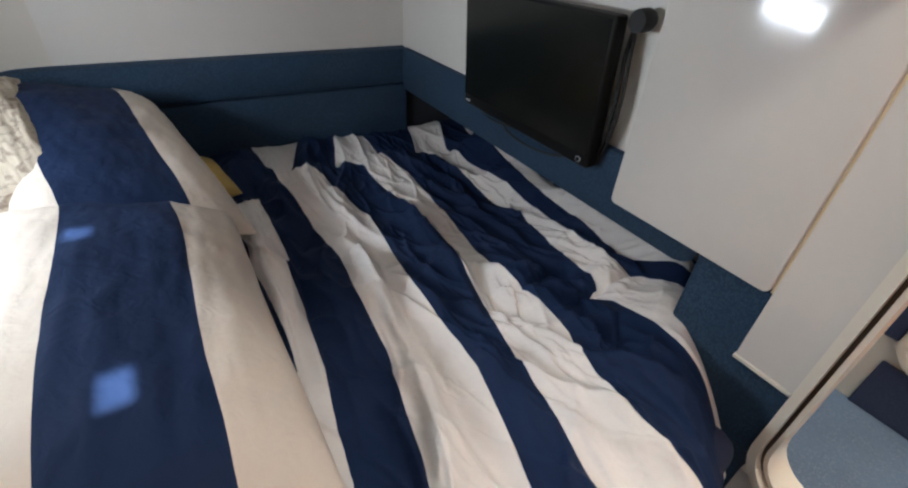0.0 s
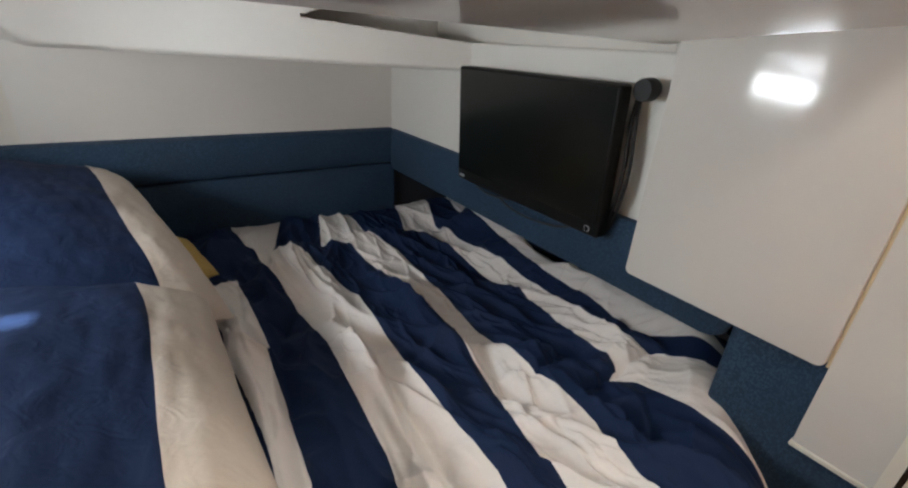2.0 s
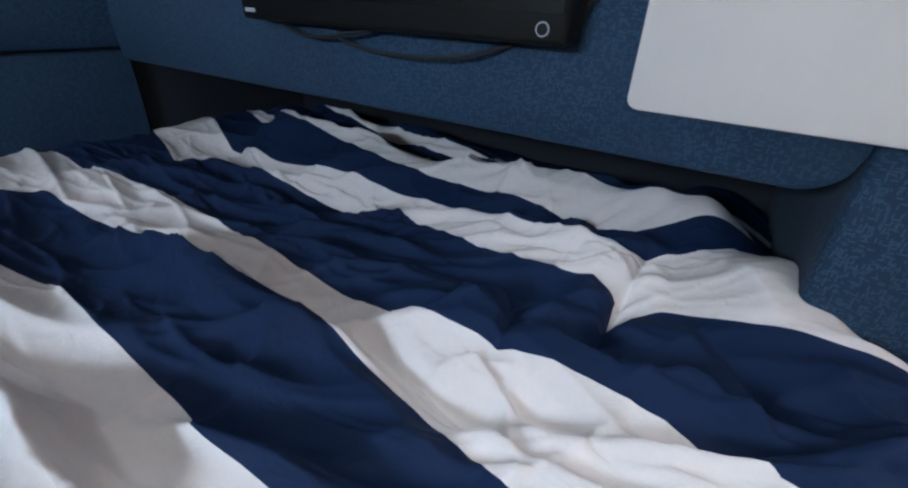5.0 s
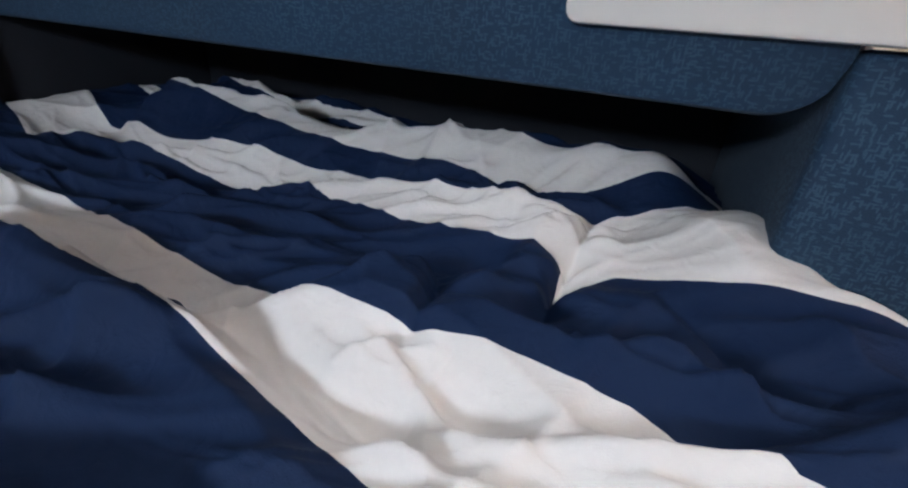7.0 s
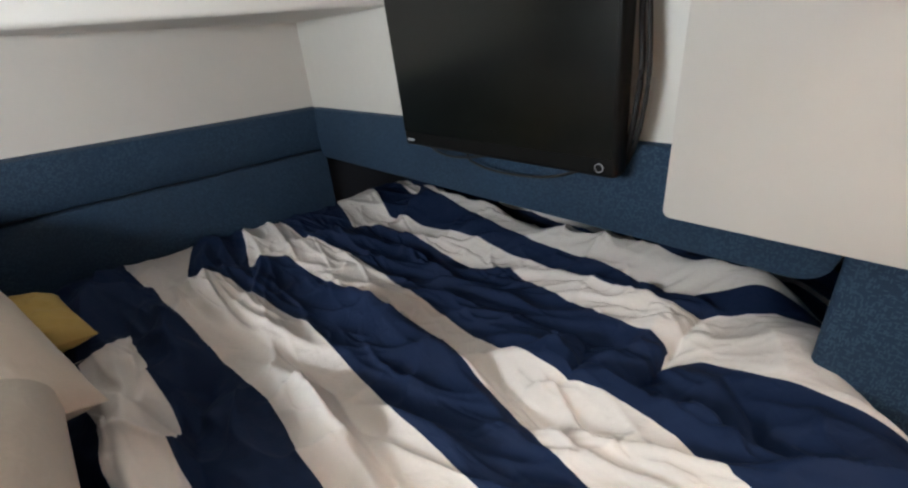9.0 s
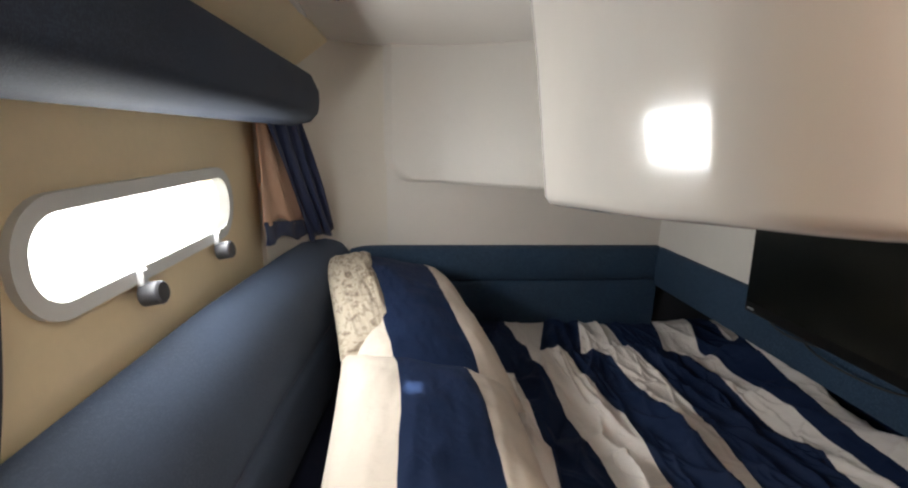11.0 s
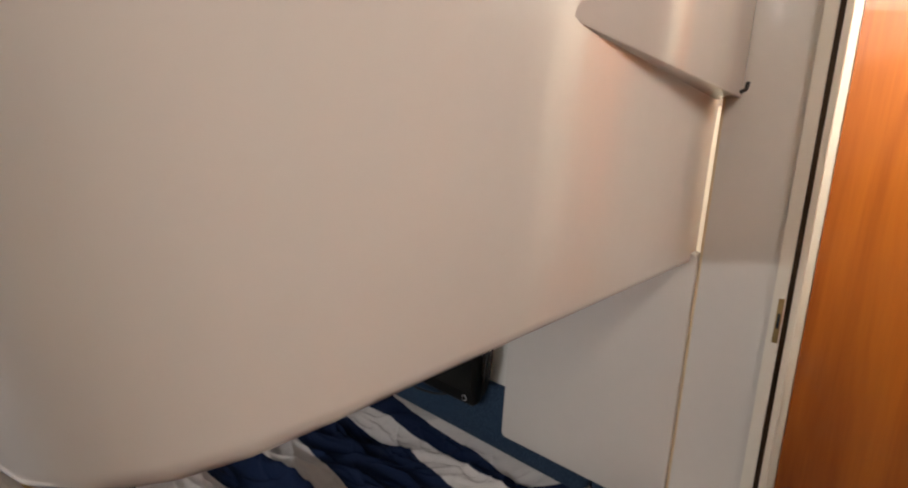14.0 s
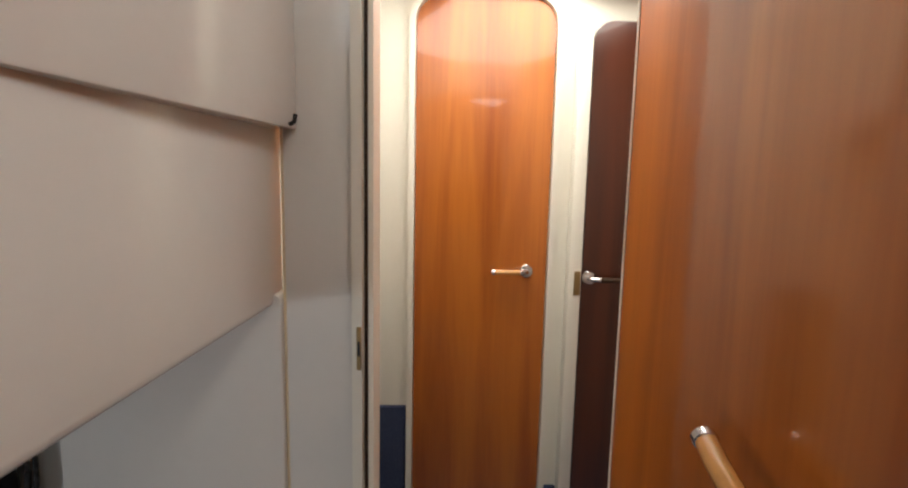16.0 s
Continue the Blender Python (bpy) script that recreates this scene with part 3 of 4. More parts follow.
def seam(points, width, height, skew=1.0):
    """A single long fold or groove through the points; skew widens its far side."""
    best, side = np.full_like(gx, 9.0), np.zeros_like(gx)
    run = np.zeros_like(gx)
    n = len(points) - 1
    for k, ((ax, ay), (bx, by)) in enumerate(zip(points, points[1:])):
        ex, ey = bx - ax, by - ay
        t = np.clip(((gx - ax) * ex + (gy - ay) * ey) / (ex * ex + ey * ey), 0, 1)
        qx, qy = gx - ax - t * ex, gy - ay - t * ey
        d = np.hypot(qx, qy)
        hit = d < best
        best = np.where(hit, d, best)
        side = np.where(hit, np.sign(ex * qy - ey * qx), side)
        run = np.where(hit, (k + t) / n, run)
    wide = np.where(side > 0, width * skew, width)
    return 1.35 * height * np.exp(-(best / wide) ** 1.3) * np.clip(np.sin(math.pi * run), 0, 1) ** 0.6


wide = ((0.15, 1.45), (0.25, 2.0))
lay = gx + 0.05 * wave_noise(gx * 0.8, gy * 0.8, 21, 2)
big = wave_noise(lay * 1.7, gy * 0.9, 5, 2)
fold = creases(70, wide, 98, 10, (0.10, 0.36), (0.012, 0.026), (0.012, 0.036))
pinch = creases(250, wide, 101, 15, (0.04, 0.17), (0.005, 0.011), (0.006, 0.017))
cross = creases(34, ((0.2, 1.3), (0.5, 1.9)), 20, 35, (0.04, 0.13), (0.008, 0.016), (0.004, 0.012))
ends = creases(120, ((0.3, 1.4), (1.55, 2.08)), 82, 24, (0.03, 0.11), (0.005, 0.011), (0.003, 0.009))
foot = creases(150, ((1.04, 1.45), (0.6, 2.0)), 105, 28, (0.03, 0.10), (0.005, 0.010), (0.004, 0.011))
lobe = creases(26, ((0.2, 1.15), (0.4, 1.8)), 99, 12, (0.12, 0.30), (0.030, 0.050), (0.008, 0.018))
near_end = creases(70, ((0.3, 1.0), (0.2, 0.85)), 92, 22, (0.06, 0.22), (0.007, 0.018), (0.006, 0.017))
spot = smooth01((0.92 - gy) / 0.14) * smooth01((gx - 0.22) / 0.15) * smooth01((1.08 - gx) / 0.15)
near_end -= spot * (near_end * spot).sum() / (spot * spot).sum()
crumple = near_end + 1.2 * fold + 1.1 * pinch + cross + ends + foot + lobe
crumple -= crumple.mean()
# the corner beyond the tuck lies smoother than the rest
calm = smooth01((0.74 - gy) / 0.06) * smooth01((gx - 0.86) / 0.08)
crumple *= (1 - 0.7 * calm) * (1 - 0.4 * smooth01((gy - 1.62) / 0.15))
h = 0.012 * big + crumple + 0.0012 * wave_noise(lay * 9, gy * 4, 11, 3)
# long hollows and swells along the stripes
h += seam([(0.49, 1.36), (0.52, 1.15), (0.485, 0.95), (0.49, 0.78), (0.45, 0.5)], 0.022, -0.026, 1.8)
h += seam([(0.455, 1.30), (0.47, 1.12), (0.45, 0.9), (0.43, 0.6)], 0.016, 0.014)
h += seam([(0.80, 1.45), (0.775, 1.2), (0.762, 1.0), (0.735, 0.86), (0.70, 0.72)], 0.030, -0.030, 1.6)
h += seam([(0.70, 1.28), (0.715, 1.1), (0.69, 0.92), (0.65, 0.78)], 0.030, 0.018)
h += seam([(0.80, 0.86), (0.765, 0.78), (0.735, 0.68), (0.70, 0.52)], 0.010, -0.013, 2.2)
h += seam([(0.41, 1.42), (0.345, 1.32), (0.30, 1.22), (0.275, 1.0), (0.25, 0.8)], 0.018, -0.036, 1.4)
h += seam([(0.33, 1.56), (0.345, 1.44), (0.32, 1.34)], 0.045, 0.026)
h += seam([(0.39, 1.30), (0.36, 1.14), (0.34, 0.92), (0.31, 0.70)], 0.040, 0.022)
h += seam([(0.235, 1.64), (0.24, 1.40), (0.225, 1.1), (0.21, 0.7)], 0.032, 0.026)
h += seam([(0.27, 1.60), (0.262, 1.45), (0.24, 1.30)], 0.008, -0.012)
h += seam([(0.22, 1.25), (0.235, 1.05), (0.215, 0.80)], 0.008, -0.012, 1.6)
h += seam([(0.29, 1.98), (0.31, 1.80), (0.335, 1.62), (0.36, 1.46)], 0.045, 0.030)
# the lobe that rolls over the pulled tuck, its groove, and the creases that run out of it
h += seam([(1.14, 0.775), (1.0, 0.782), (0.93, 0.80), (0.87, 0.81)], 0.032, 0.020)
h += seam([(1.13, 0.724), (1.0, 0.735), (0.94, 0.738), (0.885, 0.750), (0.85, 0.742)], 0.010, -0.034, 1.7)
h += seam([(0.94, 0.875), (0.87, 0.84), (0.80, 0.828)], 0.008, -0.022, 2.5)
h += seam([(0.92, 0.94), (0.88, 0.92), (0.85, 0.90)], 0.012, -0.018, 2.0)
h += seam([(0.875, 0.745), (0.862, 0.68), (0.85, 0.615), (0.815, 0.565), (0.80, 0.50)], 0.014, 0.018, 0.5)
h += seam([(0.90, 0.73), (0.89, 0.67), (0.878, 0.61), (0.85, 0.55)], 0.016, -0.020, 1.8)
h += seam([(0.965, 0.64), (0.92, 0.59), (0.865, 0.555), (0.83, 0.48)], 0.012, -0.016, 1.6)
h += seam([(0.95, 0.53), (0.90, 0.50), (0.86, 0.44)], 0.012, 0.014, 1.6)
h += seam([(1.13, 0.64), (1.06, 0.60), (0.99, 0.56)], 0.012, 0.008, 2.0)
# a turned-over rim along the far end
roll_line = 1.785 + 0.03 * np.sin(gx * 9) + 0.012 * wave_noise(gx * 3, gy * 0.1, 41, 2)
h += 0.018 * np.exp(-((gy - roll_line + 0.035) / 0.045) ** 2) - 0.016 * smooth01((gy - roll_line) / 0.02)
# the broad lie of the duvet: high at the near edge and over the foot, low along the middle of the foot side
edge = np.interp(gx, [0.13, 0.60, 0.70, 0.796, 0.897, 0.95, 1.045, 1.135, 1.28, 1.55], [0.10, 0.15, 0.235, 0.325, 0.42, 0.468, 0.505, 0.555, 0.60, 0.62])
lie = 0.772 + 0.03 * smooth01((0.45 - gx) / 0.3) * smooth01((gy - 0.5) / 0.4)
lie += (0.03 + 0.038 * smooth01((gx - 0.35) / 0.4)) * smooth01((0.85 - gy) / 0.5) * smooth01((gx - 0.2) / 0.25)
lie -= 0.075 * np.exp(-((gx - 1.03) / 0.18) ** 2 - ((gy - 1.45) / 0.38) ** 2)
lie -= 0.048 * np.exp(-((gx - 0.78) / 0.08) ** 2 - ((gy - 0.55) / 0.08) ** 2)
lie += 0.035 * np.exp(-((gx - 1.22) / 0.05) ** 2 - ((gy - 0.88) / 0.22) ** 2)
lie += 0.035 * smooth01((gy - 1.75) / 0.3)
lie += 0.030 * np.exp(-((gx - 1.08) / 0.10) ** 2 - ((gy - 0.57) / 0.07) ** 2)
lie += (0.080 * smooth01((gx - 1.10) / 0.14) - 0.055 * smooth01((gx - 1.235) / 0.10)) * smooth01((gy - 0.56) / 0.12) * smooth01((2.2 - gy) / 0.6)
lie += 0.03 * np.exp(-(((gx - 0.25) / 0.08) ** 2 + ((gy - 1.84) / 0.14) ** 2))
u = gx + np.clip(0.35 * crumple, -0.02, 0.02) * smooth01((gx - 0.13) / 0.15) * (1 - calm) + 0.004 * wave_noise(gx * 1.6, gy * 2.6, 3, 3)
across = np.clip((u + 0.12) / (EDGES[0] + 0.12), 0, 1)
for a, e in zip(EDGES, EDGES[1:] + [np.full_like(gx, 1.8)]):
    across += np.clip((u - a) / np.maximum(e - a, 1e-4), 0, 1)
head = (gy > 1.61 + 0.05 * (gx - 0.2)) & (u < EDGES[2])
across = np.where(head, np.clip(2 + (u - 0.05) / (EDGES[2] - 0.05), 2, 3), across)
over = np.clip((edge + 0.015 - gy) / 0.10, 0, None)
hang = np.minimum(over, 1)
h = h * (1 - 0.4 * hang) + 0.012 * hang * np.sin(gx * 62 + 3 * np.sin(gx * 17)) - 0.07 * over ** 1.6
h += 0.022 * smooth01((gx - 0.13) / 0.09) - 0.022
z = np.maximum(lie + h, 0.46)
rag = 0.022 * wave_noise(gx * 6, gy * 0.3, 31, 3) * smooth01((gy - 1.9) / 0.12)
top = np.stack([gx + 0.012 * wave_noise(gx * 0.5, gy * 4, 33, 2) * (gx < 0.2), gy + rag, z], -1).reshape(-1, 3)
idx = np.arange(NX * NY).reshape(NY, NX)
keep = over < 2.3
ok = keep[:-1, :-1] & keep[1:, :-1] & keep[:-1, 1:] & keep[1:, 1:]
faces = np.stack([idx[:-1, :-1], idx[:-1, 1:], idx[1:, 1:], idx[1:, :-1]], -1)[ok].tolist()
duvet = cloth("duvet", top.tolist(), faces, across.ravel(), duvet_cotton,
              "crumpled duvet with broad navy and white stripes on the berth", "duvet")
sol = duvet.modifiers.new("thickness", "SOLIDIFY")
sol.thickness, sol.offset = 0.006, -1


def pillow(name, centre, length, width, thick, rot, bands, mat, label, seed):
    """A stuffed pillow; its stripes run along its length, bands are fractions across the width."""
    n = 60
    s, t = np.meshgrid(np.linspace(-1, 1, n), np.linspace(-1, 1, n))
    fat = np.clip(1 - np.abs(s) ** 3.2, 0, 1) ** 0.55 * np.clip(1 - np.abs(t) ** 3.2, 0, 1) ** 0.55
    px = s * width / 2 * (1 - 0.05 * (1 - np.abs(t) ** 2) * np.abs(s) ** 3)
    py = t * length / 2 * (1 - 0.05 * (1 - np.abs(s) ** 2) * np.abs(t) ** 3)
    crease = 0.003 * (1 - np.abs(wave_noise(s * 0.45 + 0.3 * t, t * 2.6, seed + 5, 3))) ** 3 + 0.006 * wave_noise(s * 1.2, t * 2.2, seed, 3) + 0.0025 * wave_noise(s * 5, t * 3, seed + 1, 3)
    m = Matrix.Translation(centre) @ pose(0, 0, 0, *rot)
    verts, faces, across = [], [], []
    for side in (1, -1):
        z = side * (fat * thick / 2) + crease * np.sqrt(fat)
        start = len(verts)
        verts += [tuple(m @ Vector(v)) for v in zip(px.ravel(), py.ravel(), z.ravel())]
        across += np.interp((s.ravel() + 1) / 2 + 0.012 * np.sin(t.ravel() * 4 + seed), bands, np.arange(len(bands), dtype=float)).tolist()
        for j in range(n - 1):
            for i in range(n - 1):
                q = (start + j * n + i, start + j * n + i + 1, start + (j + 1) * n + i + 1, start + (j + 1) * n + i)
                faces.append(q if side > 0 else q[::-1])
    ob = cloth(name, verts, faces, across, mat, label, "pillow")
    return ob


pillow("pillow", (-0.030, 0.915, 0.948), 0.86, 0.468, 0.23, (3, 15, 3), [-0.9, -0.5, 0.265, 0.673, 1.5], pillow_cotton,
       "plump pillow with a broad navy band between white stripes", 3)
pillow("pillow", (-0.082, 1.60, 1.005), 0.84, 0.46, 0.23, (9, 14, 15), [-0.9, -0.5, 0.17, 0.68, 1.5], pillow_cotton,
       "striped navy and white pillow leaning against the cushions", 9)
pillow("pillow", (-0.262, 1.62, 1.092), 0.64, 0.18, 0.13, (9, -8, 13), [-1, 5], floral, "cream pillow with a brown flowered print behind the striped one", 12)
pillow("pillow", (0.09, 1.72, 0.855), 0.30, 0.24, 0.09, (0, 8, 10), [-1, 5], mustard, "mustard-coloured pillow half hidden under the striped one", 15)

# backrest cushions round the berth
def pad(z0, z1, depth):
    zm, r = (z0 + z1) / 2, min(0.03, depth * 0.6)
    return [(0.0, z0), (depth - r, z0), (depth - r * 0.35, z0 + r * 0.25), (depth, z0 + r), (depth + 0.006, zm), (depth, z1 - r),
            (depth - r * 0.35, z1 - r * 0.25), (depth - r, z1), (0.0, z1)]


p = part("backrest_cushion", sweep_cushion([(1.045, 2.097), (0.5, 2.097), (0.0, 2.097), (-0.5, 2.097)], pad(0.995, 1.15, 0.045)), blue_fabric)
tagged(p, "navy-blue upholstered upper backrest along the wall", "cushion", "backrest cushions")
p = part("backrest_cushion", sweep_cushion([(1.045, 2.097), (0.5, 2.097), (0.0, 2.097), (-0.5, 2.097)], pad(0.72, 0.993, 0.035)), blue_fabric)
tagged(p, "navy-blue upholstered lower backrest along the wall", "cushion", "backrest cushions")
p = part("backrest_cushion", sweep_cushion([(1.048, 0.551 + 0.054 * k / 8) for k in range(9)] + [(1.048, 0.9), (1.048, 1.5), (1.048, 2.05)], pad(0.970, 1.15, 0.020)), blue_fabric)
for v in p.data.vertices:
    k = min(1.0, max(0.0, (0.605 - v.co.y) / 0.054))
    if v.co.z < 1.06:
        v.co.z += 0.045 * (1 - math.sqrt(1 - k * k))
tagged(p, "navy-blue upholstered backrest over the foot tunnel", "cushion", "backrest cushions")
bm = box((1.03, 0.262, 0.40), (1.066, 0.548, 1.032), 0.012, 3)
add_box(bm, (1.055, 0.5395, 0.40), (1.615, 0.5475, 1.030), 0.003, 1)
p = part("side_cushion", bm, blue_fabric)
tagged(p, "flecked blue upholstered pad beside the doorway", "cushion", "backrest cushions")

# hull-side bolster: a lower and an upper pad with piped seams
way = [(-0.47, 2.05), (-0.52, 1.7), (-0.565, 1.2), (-0.58, 0.6), (-0.58, 0.1)]
bolster = thing("hull_bolster", "slate-blue padded bolster along the hull side", "cushion")
prof = [(0.0, 0.74), (0.17, 0.74), (0.187, 0.78), (0.19, 0.86), (0.188, 0.95), (0.178, 0.972), (0.158, 0.982), (0.0, 0.982)]
part("lower_pad", sweep_cushion(way, prof), bolster_fabric, bolster)
prof = [(0.0, 0.984), (0.158, 0.984), (0.172, 0.996), (0.172, 1.02), (0.15, 1.09), (0.125, 1.14), (0.10, 1.17), (0.05, 1.208), (0.0, 1.215)]
part("upper_pad", sweep_cushion(way, prof), bolster_fabric, bolster)


def beside(out, z):
    """The bolster's way moved out from the hull at a height."""
    pts = []
    for k, (px, py) in enumerate(way):
        ax, ay = way[max(k - 1, 0)]
        ex, ey = way[min(k + 1, len(way) - 1)]
        d = Vector((ex - ax, ey - ay)).normalized()
        pts.append((px - d.y * out, py + d.x * out, z))
    return pts


part("piping", tube(beside(0.163, 0.983), 0.005, 8), navy_cloth, bolster, "navy piping along the seam")

# valance above the port
way_v = [(-0.492, 1.805), (-0.486, 1.79), (-0.485, 1.70), (-0.485, 1.0), (-0.485, 0.3), (-0.485, -0.6)]
valance = thing("valance", "padded dark slate-blue valance over the port", "valance")
prof = [(-0.02, 1.642), (0.0, 1.636), (0.06, 1.650), (0.085, 1.676), (0.09, 1.69), (0.094, 1.72), (0.093, 1.75), (0.07, 1.80), (0.0, 1.826), (-0.02, 1.824)]
part("pad", sweep_cushion(way_v, prof), slate_fabric, valance)
part("backing_board", sweep_cushion(way_v[1:], [(-0.08, 1.655), (-0.022, 1.648), (-0.022, 1.818), (-0.08, 1.82)]), gelcoat_matt, valance, "pale backing board")

# television on its arm
tv = thing("television", "black flat television hung on a swivel arm", "television")
tv.location = (0.985, 1.147, 1.272)
tv.rotation_euler = (0, radians(-3), 0)
bm = box((-0.02, -0.287, -0.175), (0.020, 0.30, 0.175), 0.008, 3)
part("body", bm, tv_black, tv)
part("screen", box((-0.0215, -0.279, -0.140), (-0.0195, 0.292, 0.168), 0.0), tv_screen, tv, "dark glossy screen", smooth=False)
part("button", lathe([(0.0068, 0.0005), (0.0068, 0.002), (0.0082, 0.002), (0.0082, 0)], pose(-0.0205, -0.256, -0.157, 0, -90, 0), 20), handle_grey, tv, "ring-shaped power button")
part("button_cap", lathe([(0.0066, 0), (0.0066, 0.0024), (0.005, 0.0028)], pose(-0.0205, -0.256, -0.157, 0, -90, 0), 20), tv_black, tv)
part("maker_plate", box((-0.0222, 0.26, -0.163), (-0.020, 0.285, -0.157)), handle_grey, tv, "small silver plate", smooth=False)
part("back_cover", box((0.020, -0.2, -0.11), (0.045, 0.2, 0.12), 0.008, 2), tv_black, tv)
part("bracket", lathe([(0.022, -0.02), (0.024, -0.01), (0.024, 0.01), (0.02, 0.02)], pose(0.035, -0.31, 0.165, 0, 90, 0), 18), rubber, tv, "round black swivel joint")

def cable(name, pts, r, label):
    steps = []
    P = [Vector(q) for q in pts]
    P = [P[0] * 2 - P[1]] + P + [P[-1] * 2 - P[-2]]
    for a, b, c, d in zip(P, P[1:], P[2:], P[3:]):
        for k in range(6):
            t = k / 6
            steps.append(0.5 * ((2 * b) + (c - a) * t + (2 * a - 5 * b + 4 * c - d) * t * t + (3 * b - a - 3 * c + d) * t ** 3))
    steps.append(P[-2])
    ob = part(name, tube(steps, r, 8), rubber)
    tagged(ob, label, "cable", "television cables")
    return ob


cable("cable", [(1.02, 1.40, 1.10), (0.995, 1.36, 1.088), (0.992, 1.29, 1.078), (0.995, 1.20, 1.09), (1.02, 1.15, 1.10)], 0.003, "black cable looping under the television")
cable("cable", [(1.02, 1.26, 1.10), (0.99, 1.23, 1.08), (0.985, 1.14, 1.066), (0.99, 1.02, 1.072), (1.02, 0.95, 1.09)], 0.003, "black cable looping under the television")
cable("cable", [(1.022, 0.862, 1.425), (1.010, 0.858, 1.36), (1.006, 0.848, 1.27), (1.008, 0.855, 1.18), (1.025, 0.875, 1.10)], 0.005, "black cable hanging beside the television")
cable("cable", [(1.026, 0.86, 1.43), (1.016, 0.850, 1.37), (1.012, 0.838, 1.26), (1.012, 0.846, 1.17), (1.028, 0.87, 1.11)], 0.004, "black cable hanging beside the television")

# the port in the hull side
for yc in PORTS:
    port = thing("window_1", "oblong port with rounded ends in a pale frame, bright outside", "window")
    tagged(port, kind="structure")
    part("window_frame", frame_band(rounded(yc - 0.342, 1.342, yc + 0.342, 1.524, 0.086), rounded(yc - 0.316, 1.368, yc + 0.316, 1.498, 0.060), -0.60, -0.572), frame_grey, port)
    g = part("pane", prism(rounded(yc - 0.318, 1.366, yc + 0.318, 1.500, 0.062), -0.605, -0.600, "x"), pane_glass, port, smooth=False)
    g.visible_shadow = False
    for y in (yc - 0.10, yc + 0.215):
        part("latch_knob", lathe([(0.012, 0), (0.022, 0.003), (0.022, 0.034), (0.018, 0.038)], pose(-0.572, y, 1.318, 0, 80, 0), 18), knob_grey, port, "round dark grey latch knob")
        part("latch_bar", box((-0.575, y - 0.01, 1.325), (-0.562, y + 0.01, 1.368), 0.003, 1), frame_grey, port)
back = part("backdrop", box((-1.5, -4.0, -0.5), (-1.48, 9.0, 4.0)), outside, smooth=False)
setting(back, "bright overcast daylight outside the port", "backdrop")

# ceiling lights
for lx, y, s in ((-0.25, 0.865, 1.12), (-0.275, 1.44, 0.85)):
    lamp = thing("ceiling_light", "recessed round chrome ceiling light, switched off", "ceiling light", "ceiling lights")
    part("rim", lathe([(0.058 * s, 0), (0.06 * s, -0.004), (0.052 * s, -0.012), (0.046 * s, -0.012), (0.043 * s, -0.003)], pose(lx, y, CEIL), 32), chrome, lamp)
    part("lens", lathe([(0.044 * s, -0.004), (0.035 * s, -0.012), (0.02 * s, -0.015)], pose(lx, y, CEIL), 28), grey_glass, lamp, "grey glass lens")

# ---------------------------------------------------------------- passage
door = thing("door_1", "closed varnished cherry door with rounded corners in the passage", "door")
tagged(door, kind="structure")
part("leaf", prism(rounded(-0.275, 0.53, 0.222, 2.455, 0.085), 1.888, 1.902, "x"), cherry, door)
part("frame", frame_band(rounded(-0.30, 0.505, 0.247, 2.48, 0.11), rounded(-0.278, 0.527, 0.225, 2.458, 0.088), 1.872, 1.902), cream_trim, door)


def lever(parent, m, grip=orange_lever):
    part("rose", lathe([(0.024, 0), (0.026, 0.004), (0.022, 0.010), (0.011, 0.012), (0.010, 0.035)], m, 24), chrome, parent, "round chrome rose")
    pts = [m @ Vector(p) for p in ((0, 0, 0.030), (0, 0.012, 0.040), (0, 0.035, 0.043))]
    part("neck", tube(pts, 0.009, 12), chrome, parent)
    pts = [m @ Vector(p) for p in ((0, 0.03, 0.043), (0, 0.06, 0.044), (0, 0.10, 0.044), (0, 0.125, 0.042))]
    part("grip", tube(pts, 0.0105, 12), grip, parent, "slim wooden grip")
    part("tip", lathe([(0.006, -0.006), (0.012, -0.003), (0.012, 0.004), (0.006, 0.009)], m @ pose(0, 0.128, 0.042, -90, 0, 0), 16), chrome, parent)


lever(door, Matrix(((0, 0, -1, 1.888), (0, 1, 0, -0.20), (1, 0, 0, 1.482), (0, 0, 0, 1))))

for lo, hi in (((1.885, 0.25, 0.59), (1.90, 0.548, 0.94)), ((1.885, -0.35, 0.30), (1.90, -0.303, 0.61)), ((1.885, -0.300, 0.30), (1.90, 0.247, 0.503))):
    setting(part("baseboard", box(lo, hi, 0.004, 1), carpet_dark), "navy carpet lining low on the passage wall", "wall lining")

d2 = thing("door_2", "dark mahogany door standing beside the cherry one", "door")
tagged(d2, kind="structure")
part("frame", box((1.85, -0.40, 0.31), (1.90, -0.352, 2.41), 0.006, 2), cream_trim, d2)
part("strike_plate", box((1.846, -0.395, 1.40), (1.852, -0.372, 1.49), 0.001, 1), brass, d2, "brass strike plate")
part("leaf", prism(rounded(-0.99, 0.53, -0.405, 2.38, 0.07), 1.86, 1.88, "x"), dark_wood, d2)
lever(d2, Matrix(((0, 0, -1, 1.86), (0, -1, 0, -0.43), (1, 0, 0, 1.465), (0, 0, 0, 1))), seal_brown)

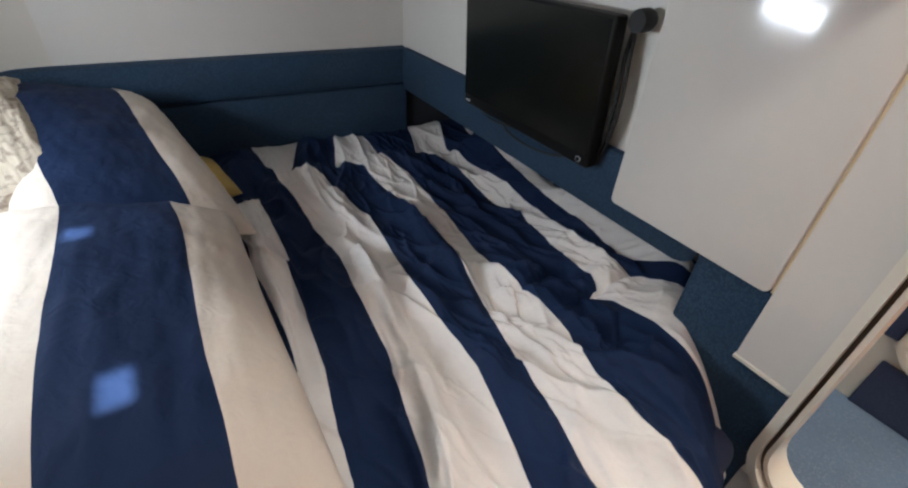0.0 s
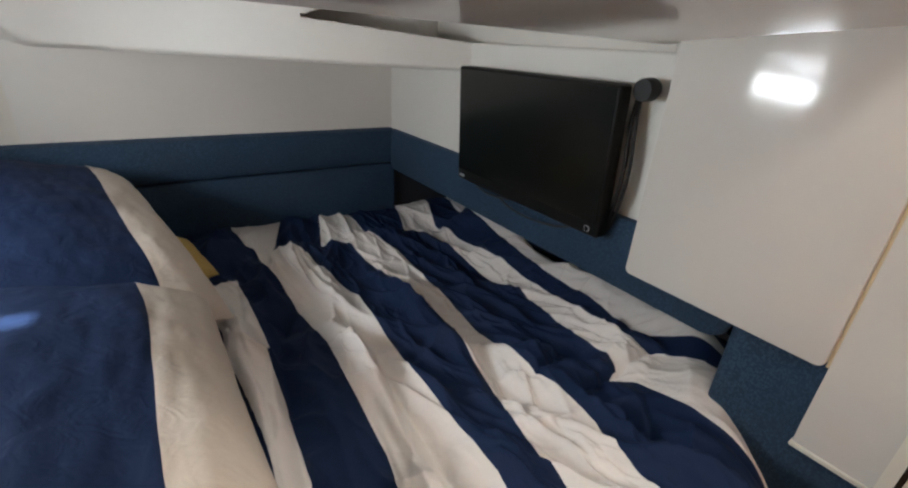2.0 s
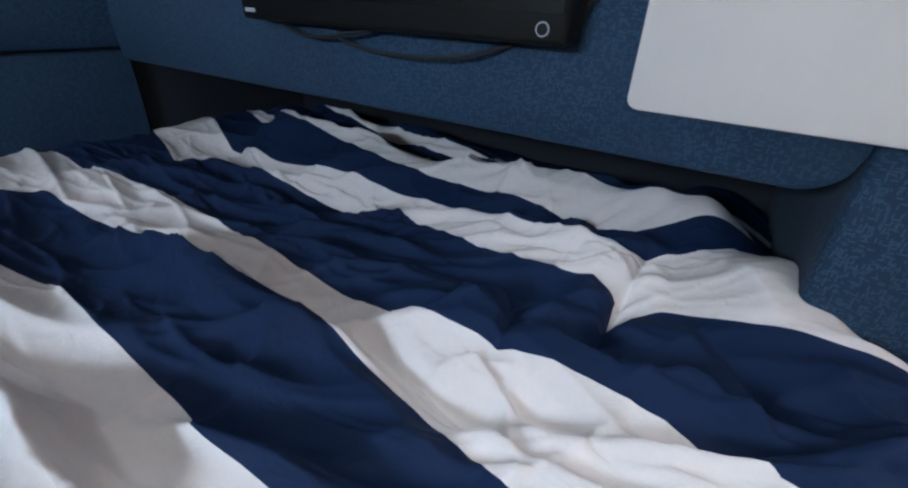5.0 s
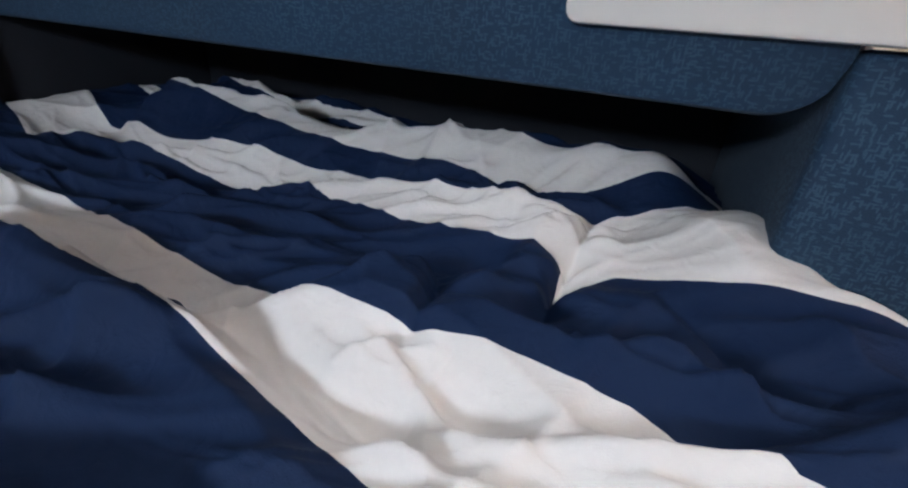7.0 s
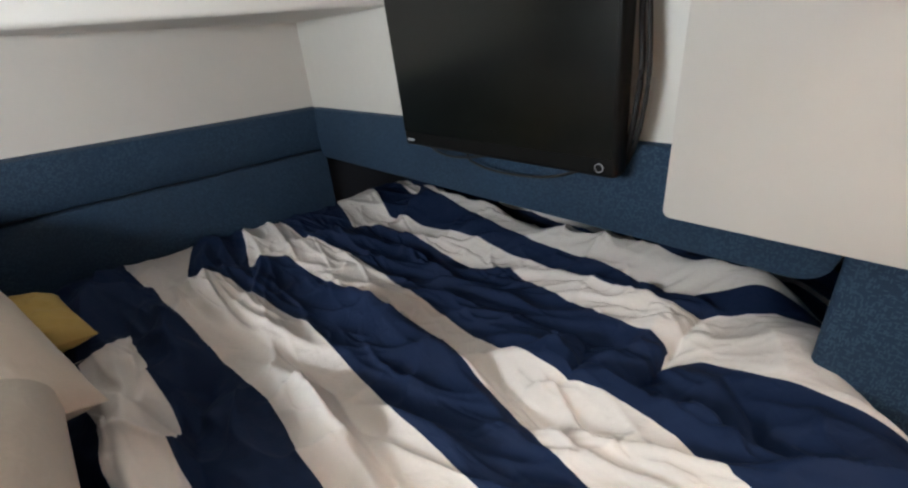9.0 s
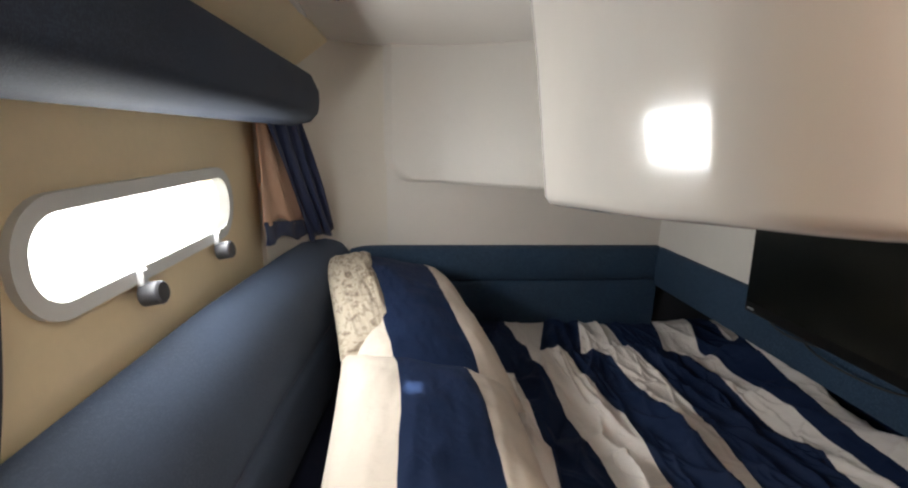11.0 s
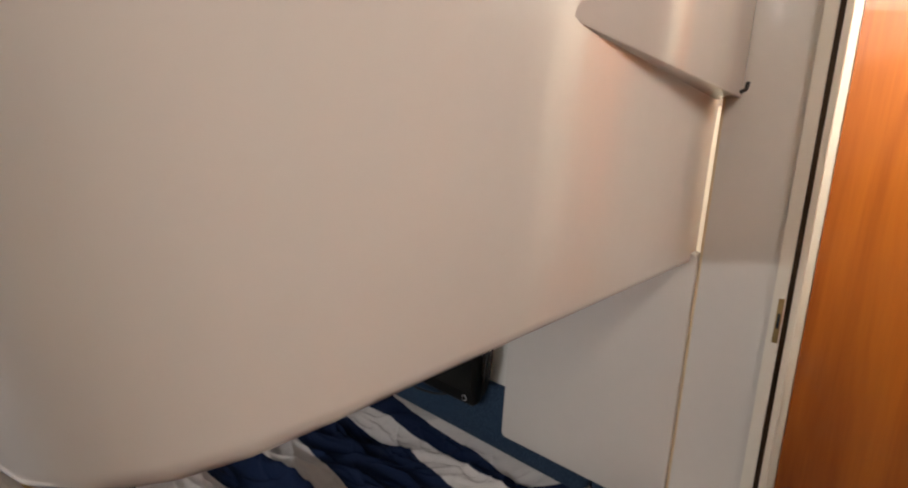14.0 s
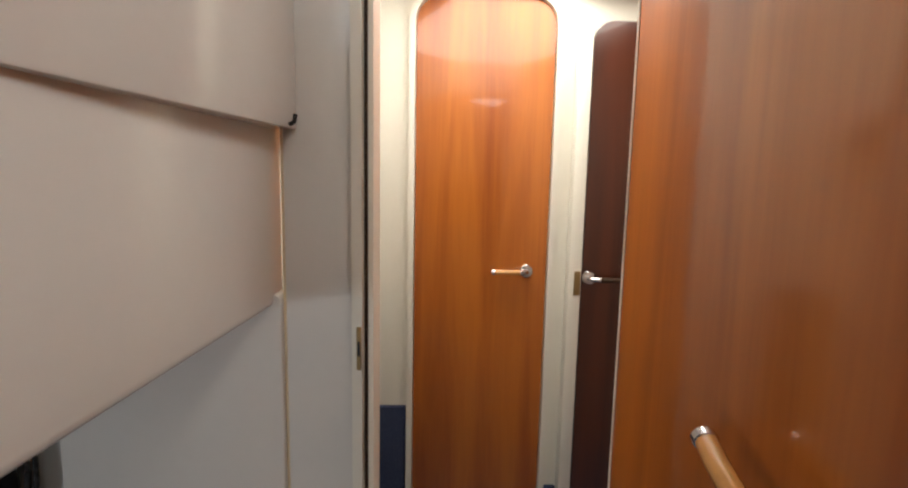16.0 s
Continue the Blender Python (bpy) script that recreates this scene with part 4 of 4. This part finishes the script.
# open cabin door
leaf = thing("door_3", "glossy varnished cherry cabin door standing open", "door")
tagged(leaf, kind="structure")
leaf.matrix_world = pose(1.028, -0.246, 0, 0, 0, 175.5)
part("leaf", prism(rounded(0.0, 0.62, 0.60, 2.29, 0.09), -0.034, -0.002, "y"), cherry, leaf)
part("edge_strip", frame_band(rounded(-0.005, 0.615, 0.605, 2.295, 0.095), rounded(0.0, 0.62, 0.60, 2.29, 0.09), -0.036, 0.0, "y"), cream_trim, leaf, "pale edge strip")
lever(leaf, Matrix(((0.292, -0.956, 0, 0.51), (0, 0, -1, -0.034), (0.956, 0.292, 0, 1.50), (0, 0, 0, 1))))

# ---------------------------------------------------------------- curtains
def curtain(name, top, bottom, folds, depth, mat, label, rows=16):
    """A gathered cloth between an upper and a lower line, each given by its two ends."""
    cols = folds * 8
    verts, faces = [], []
    a, b = (Vector(p) for p in top)
    c, d = (Vector(p) for p in bottom)
    for j in range(rows + 1):
        t = j / rows
        left, right = a.lerp(c, t), b.lerp(d, t)
        out = (right - left).cross(Vector((0, 0, 1)))
        out = out.normalized() if out.length > 1e-6 else Vector((1, 0, 0))
        for i in range(cols + 1):
            s = i / cols
            w = depth * (0.5 + 0.5 * t) * (math.sin(s * folds * 6.283 + 1.3 * math.sin(t * 3)) + 0.35 * math.sin(s * folds * 15 + t * 4))
            verts.append(tuple(left.lerp(right, s) + out * w + Vector((0, 0, -0.012 * math.sin(s * 9 + 1) * t))))
    for j in range(rows):
        for i in range(cols):
            k = j * (cols + 1) + i
            faces.append((k, k + 1, k + cols + 2, k + cols + 1))
    ob = cloth(name, verts, faces, np.zeros(len(verts)), mat, label, "curtain")
    m = ob.modifiers.new("thickness", "SOLIDIFY")
    m.thickness = 0.003
    return ob


curtain("curtain", ((-0.535, 1.655, 1.665), (-0.47, 1.83, 1.665)), ((-0.47, 1.90, 1.215), (-0.395, 1.985, 1.24)), 3, 0.013, navy_cloth, "navy curtain drawn back and tucked behind the bolster")
curtain("curtain", ((-0.552, 1.63, 1.65), (-0.535, 1.71, 1.655)), ((-0.552, 1.63, 1.335), (-0.490, 1.87, 1.30)), 2, 0.006, peach_cloth, "peach curtain lining showing behind the navy cloth")
curtain("curtain", ((-0.550, 1.63, 1.337), (-0.488, 1.87, 1.302)), ((-0.550, 1.635, 1.27), (-0.48, 1.89, 1.24)), 2, 0.006, navy_cloth, "navy hem of the drawn-back curtain")
curtain("curtain", ((-0.55, 0.35, 1.66), (-0.55, 0.77, 1.66)), ((-0.55, 0.35, 1.20), (-0.55, 0.68, 1.20)), 5, 0.014, grey_cloth, "dark grey gathered curtain beside the port")

# small screw cap near the top of the shelf moulding
cap = part("screw_cap", lathe([(0.007, 0), (0.007, 0.004), (0.004, 0.006)], pose(0.405, 1.858, 1.928, 90, 0, 28) , 14), rubber)
tagged(cap, "small dark round cap on the white shelf moulding", "cap")
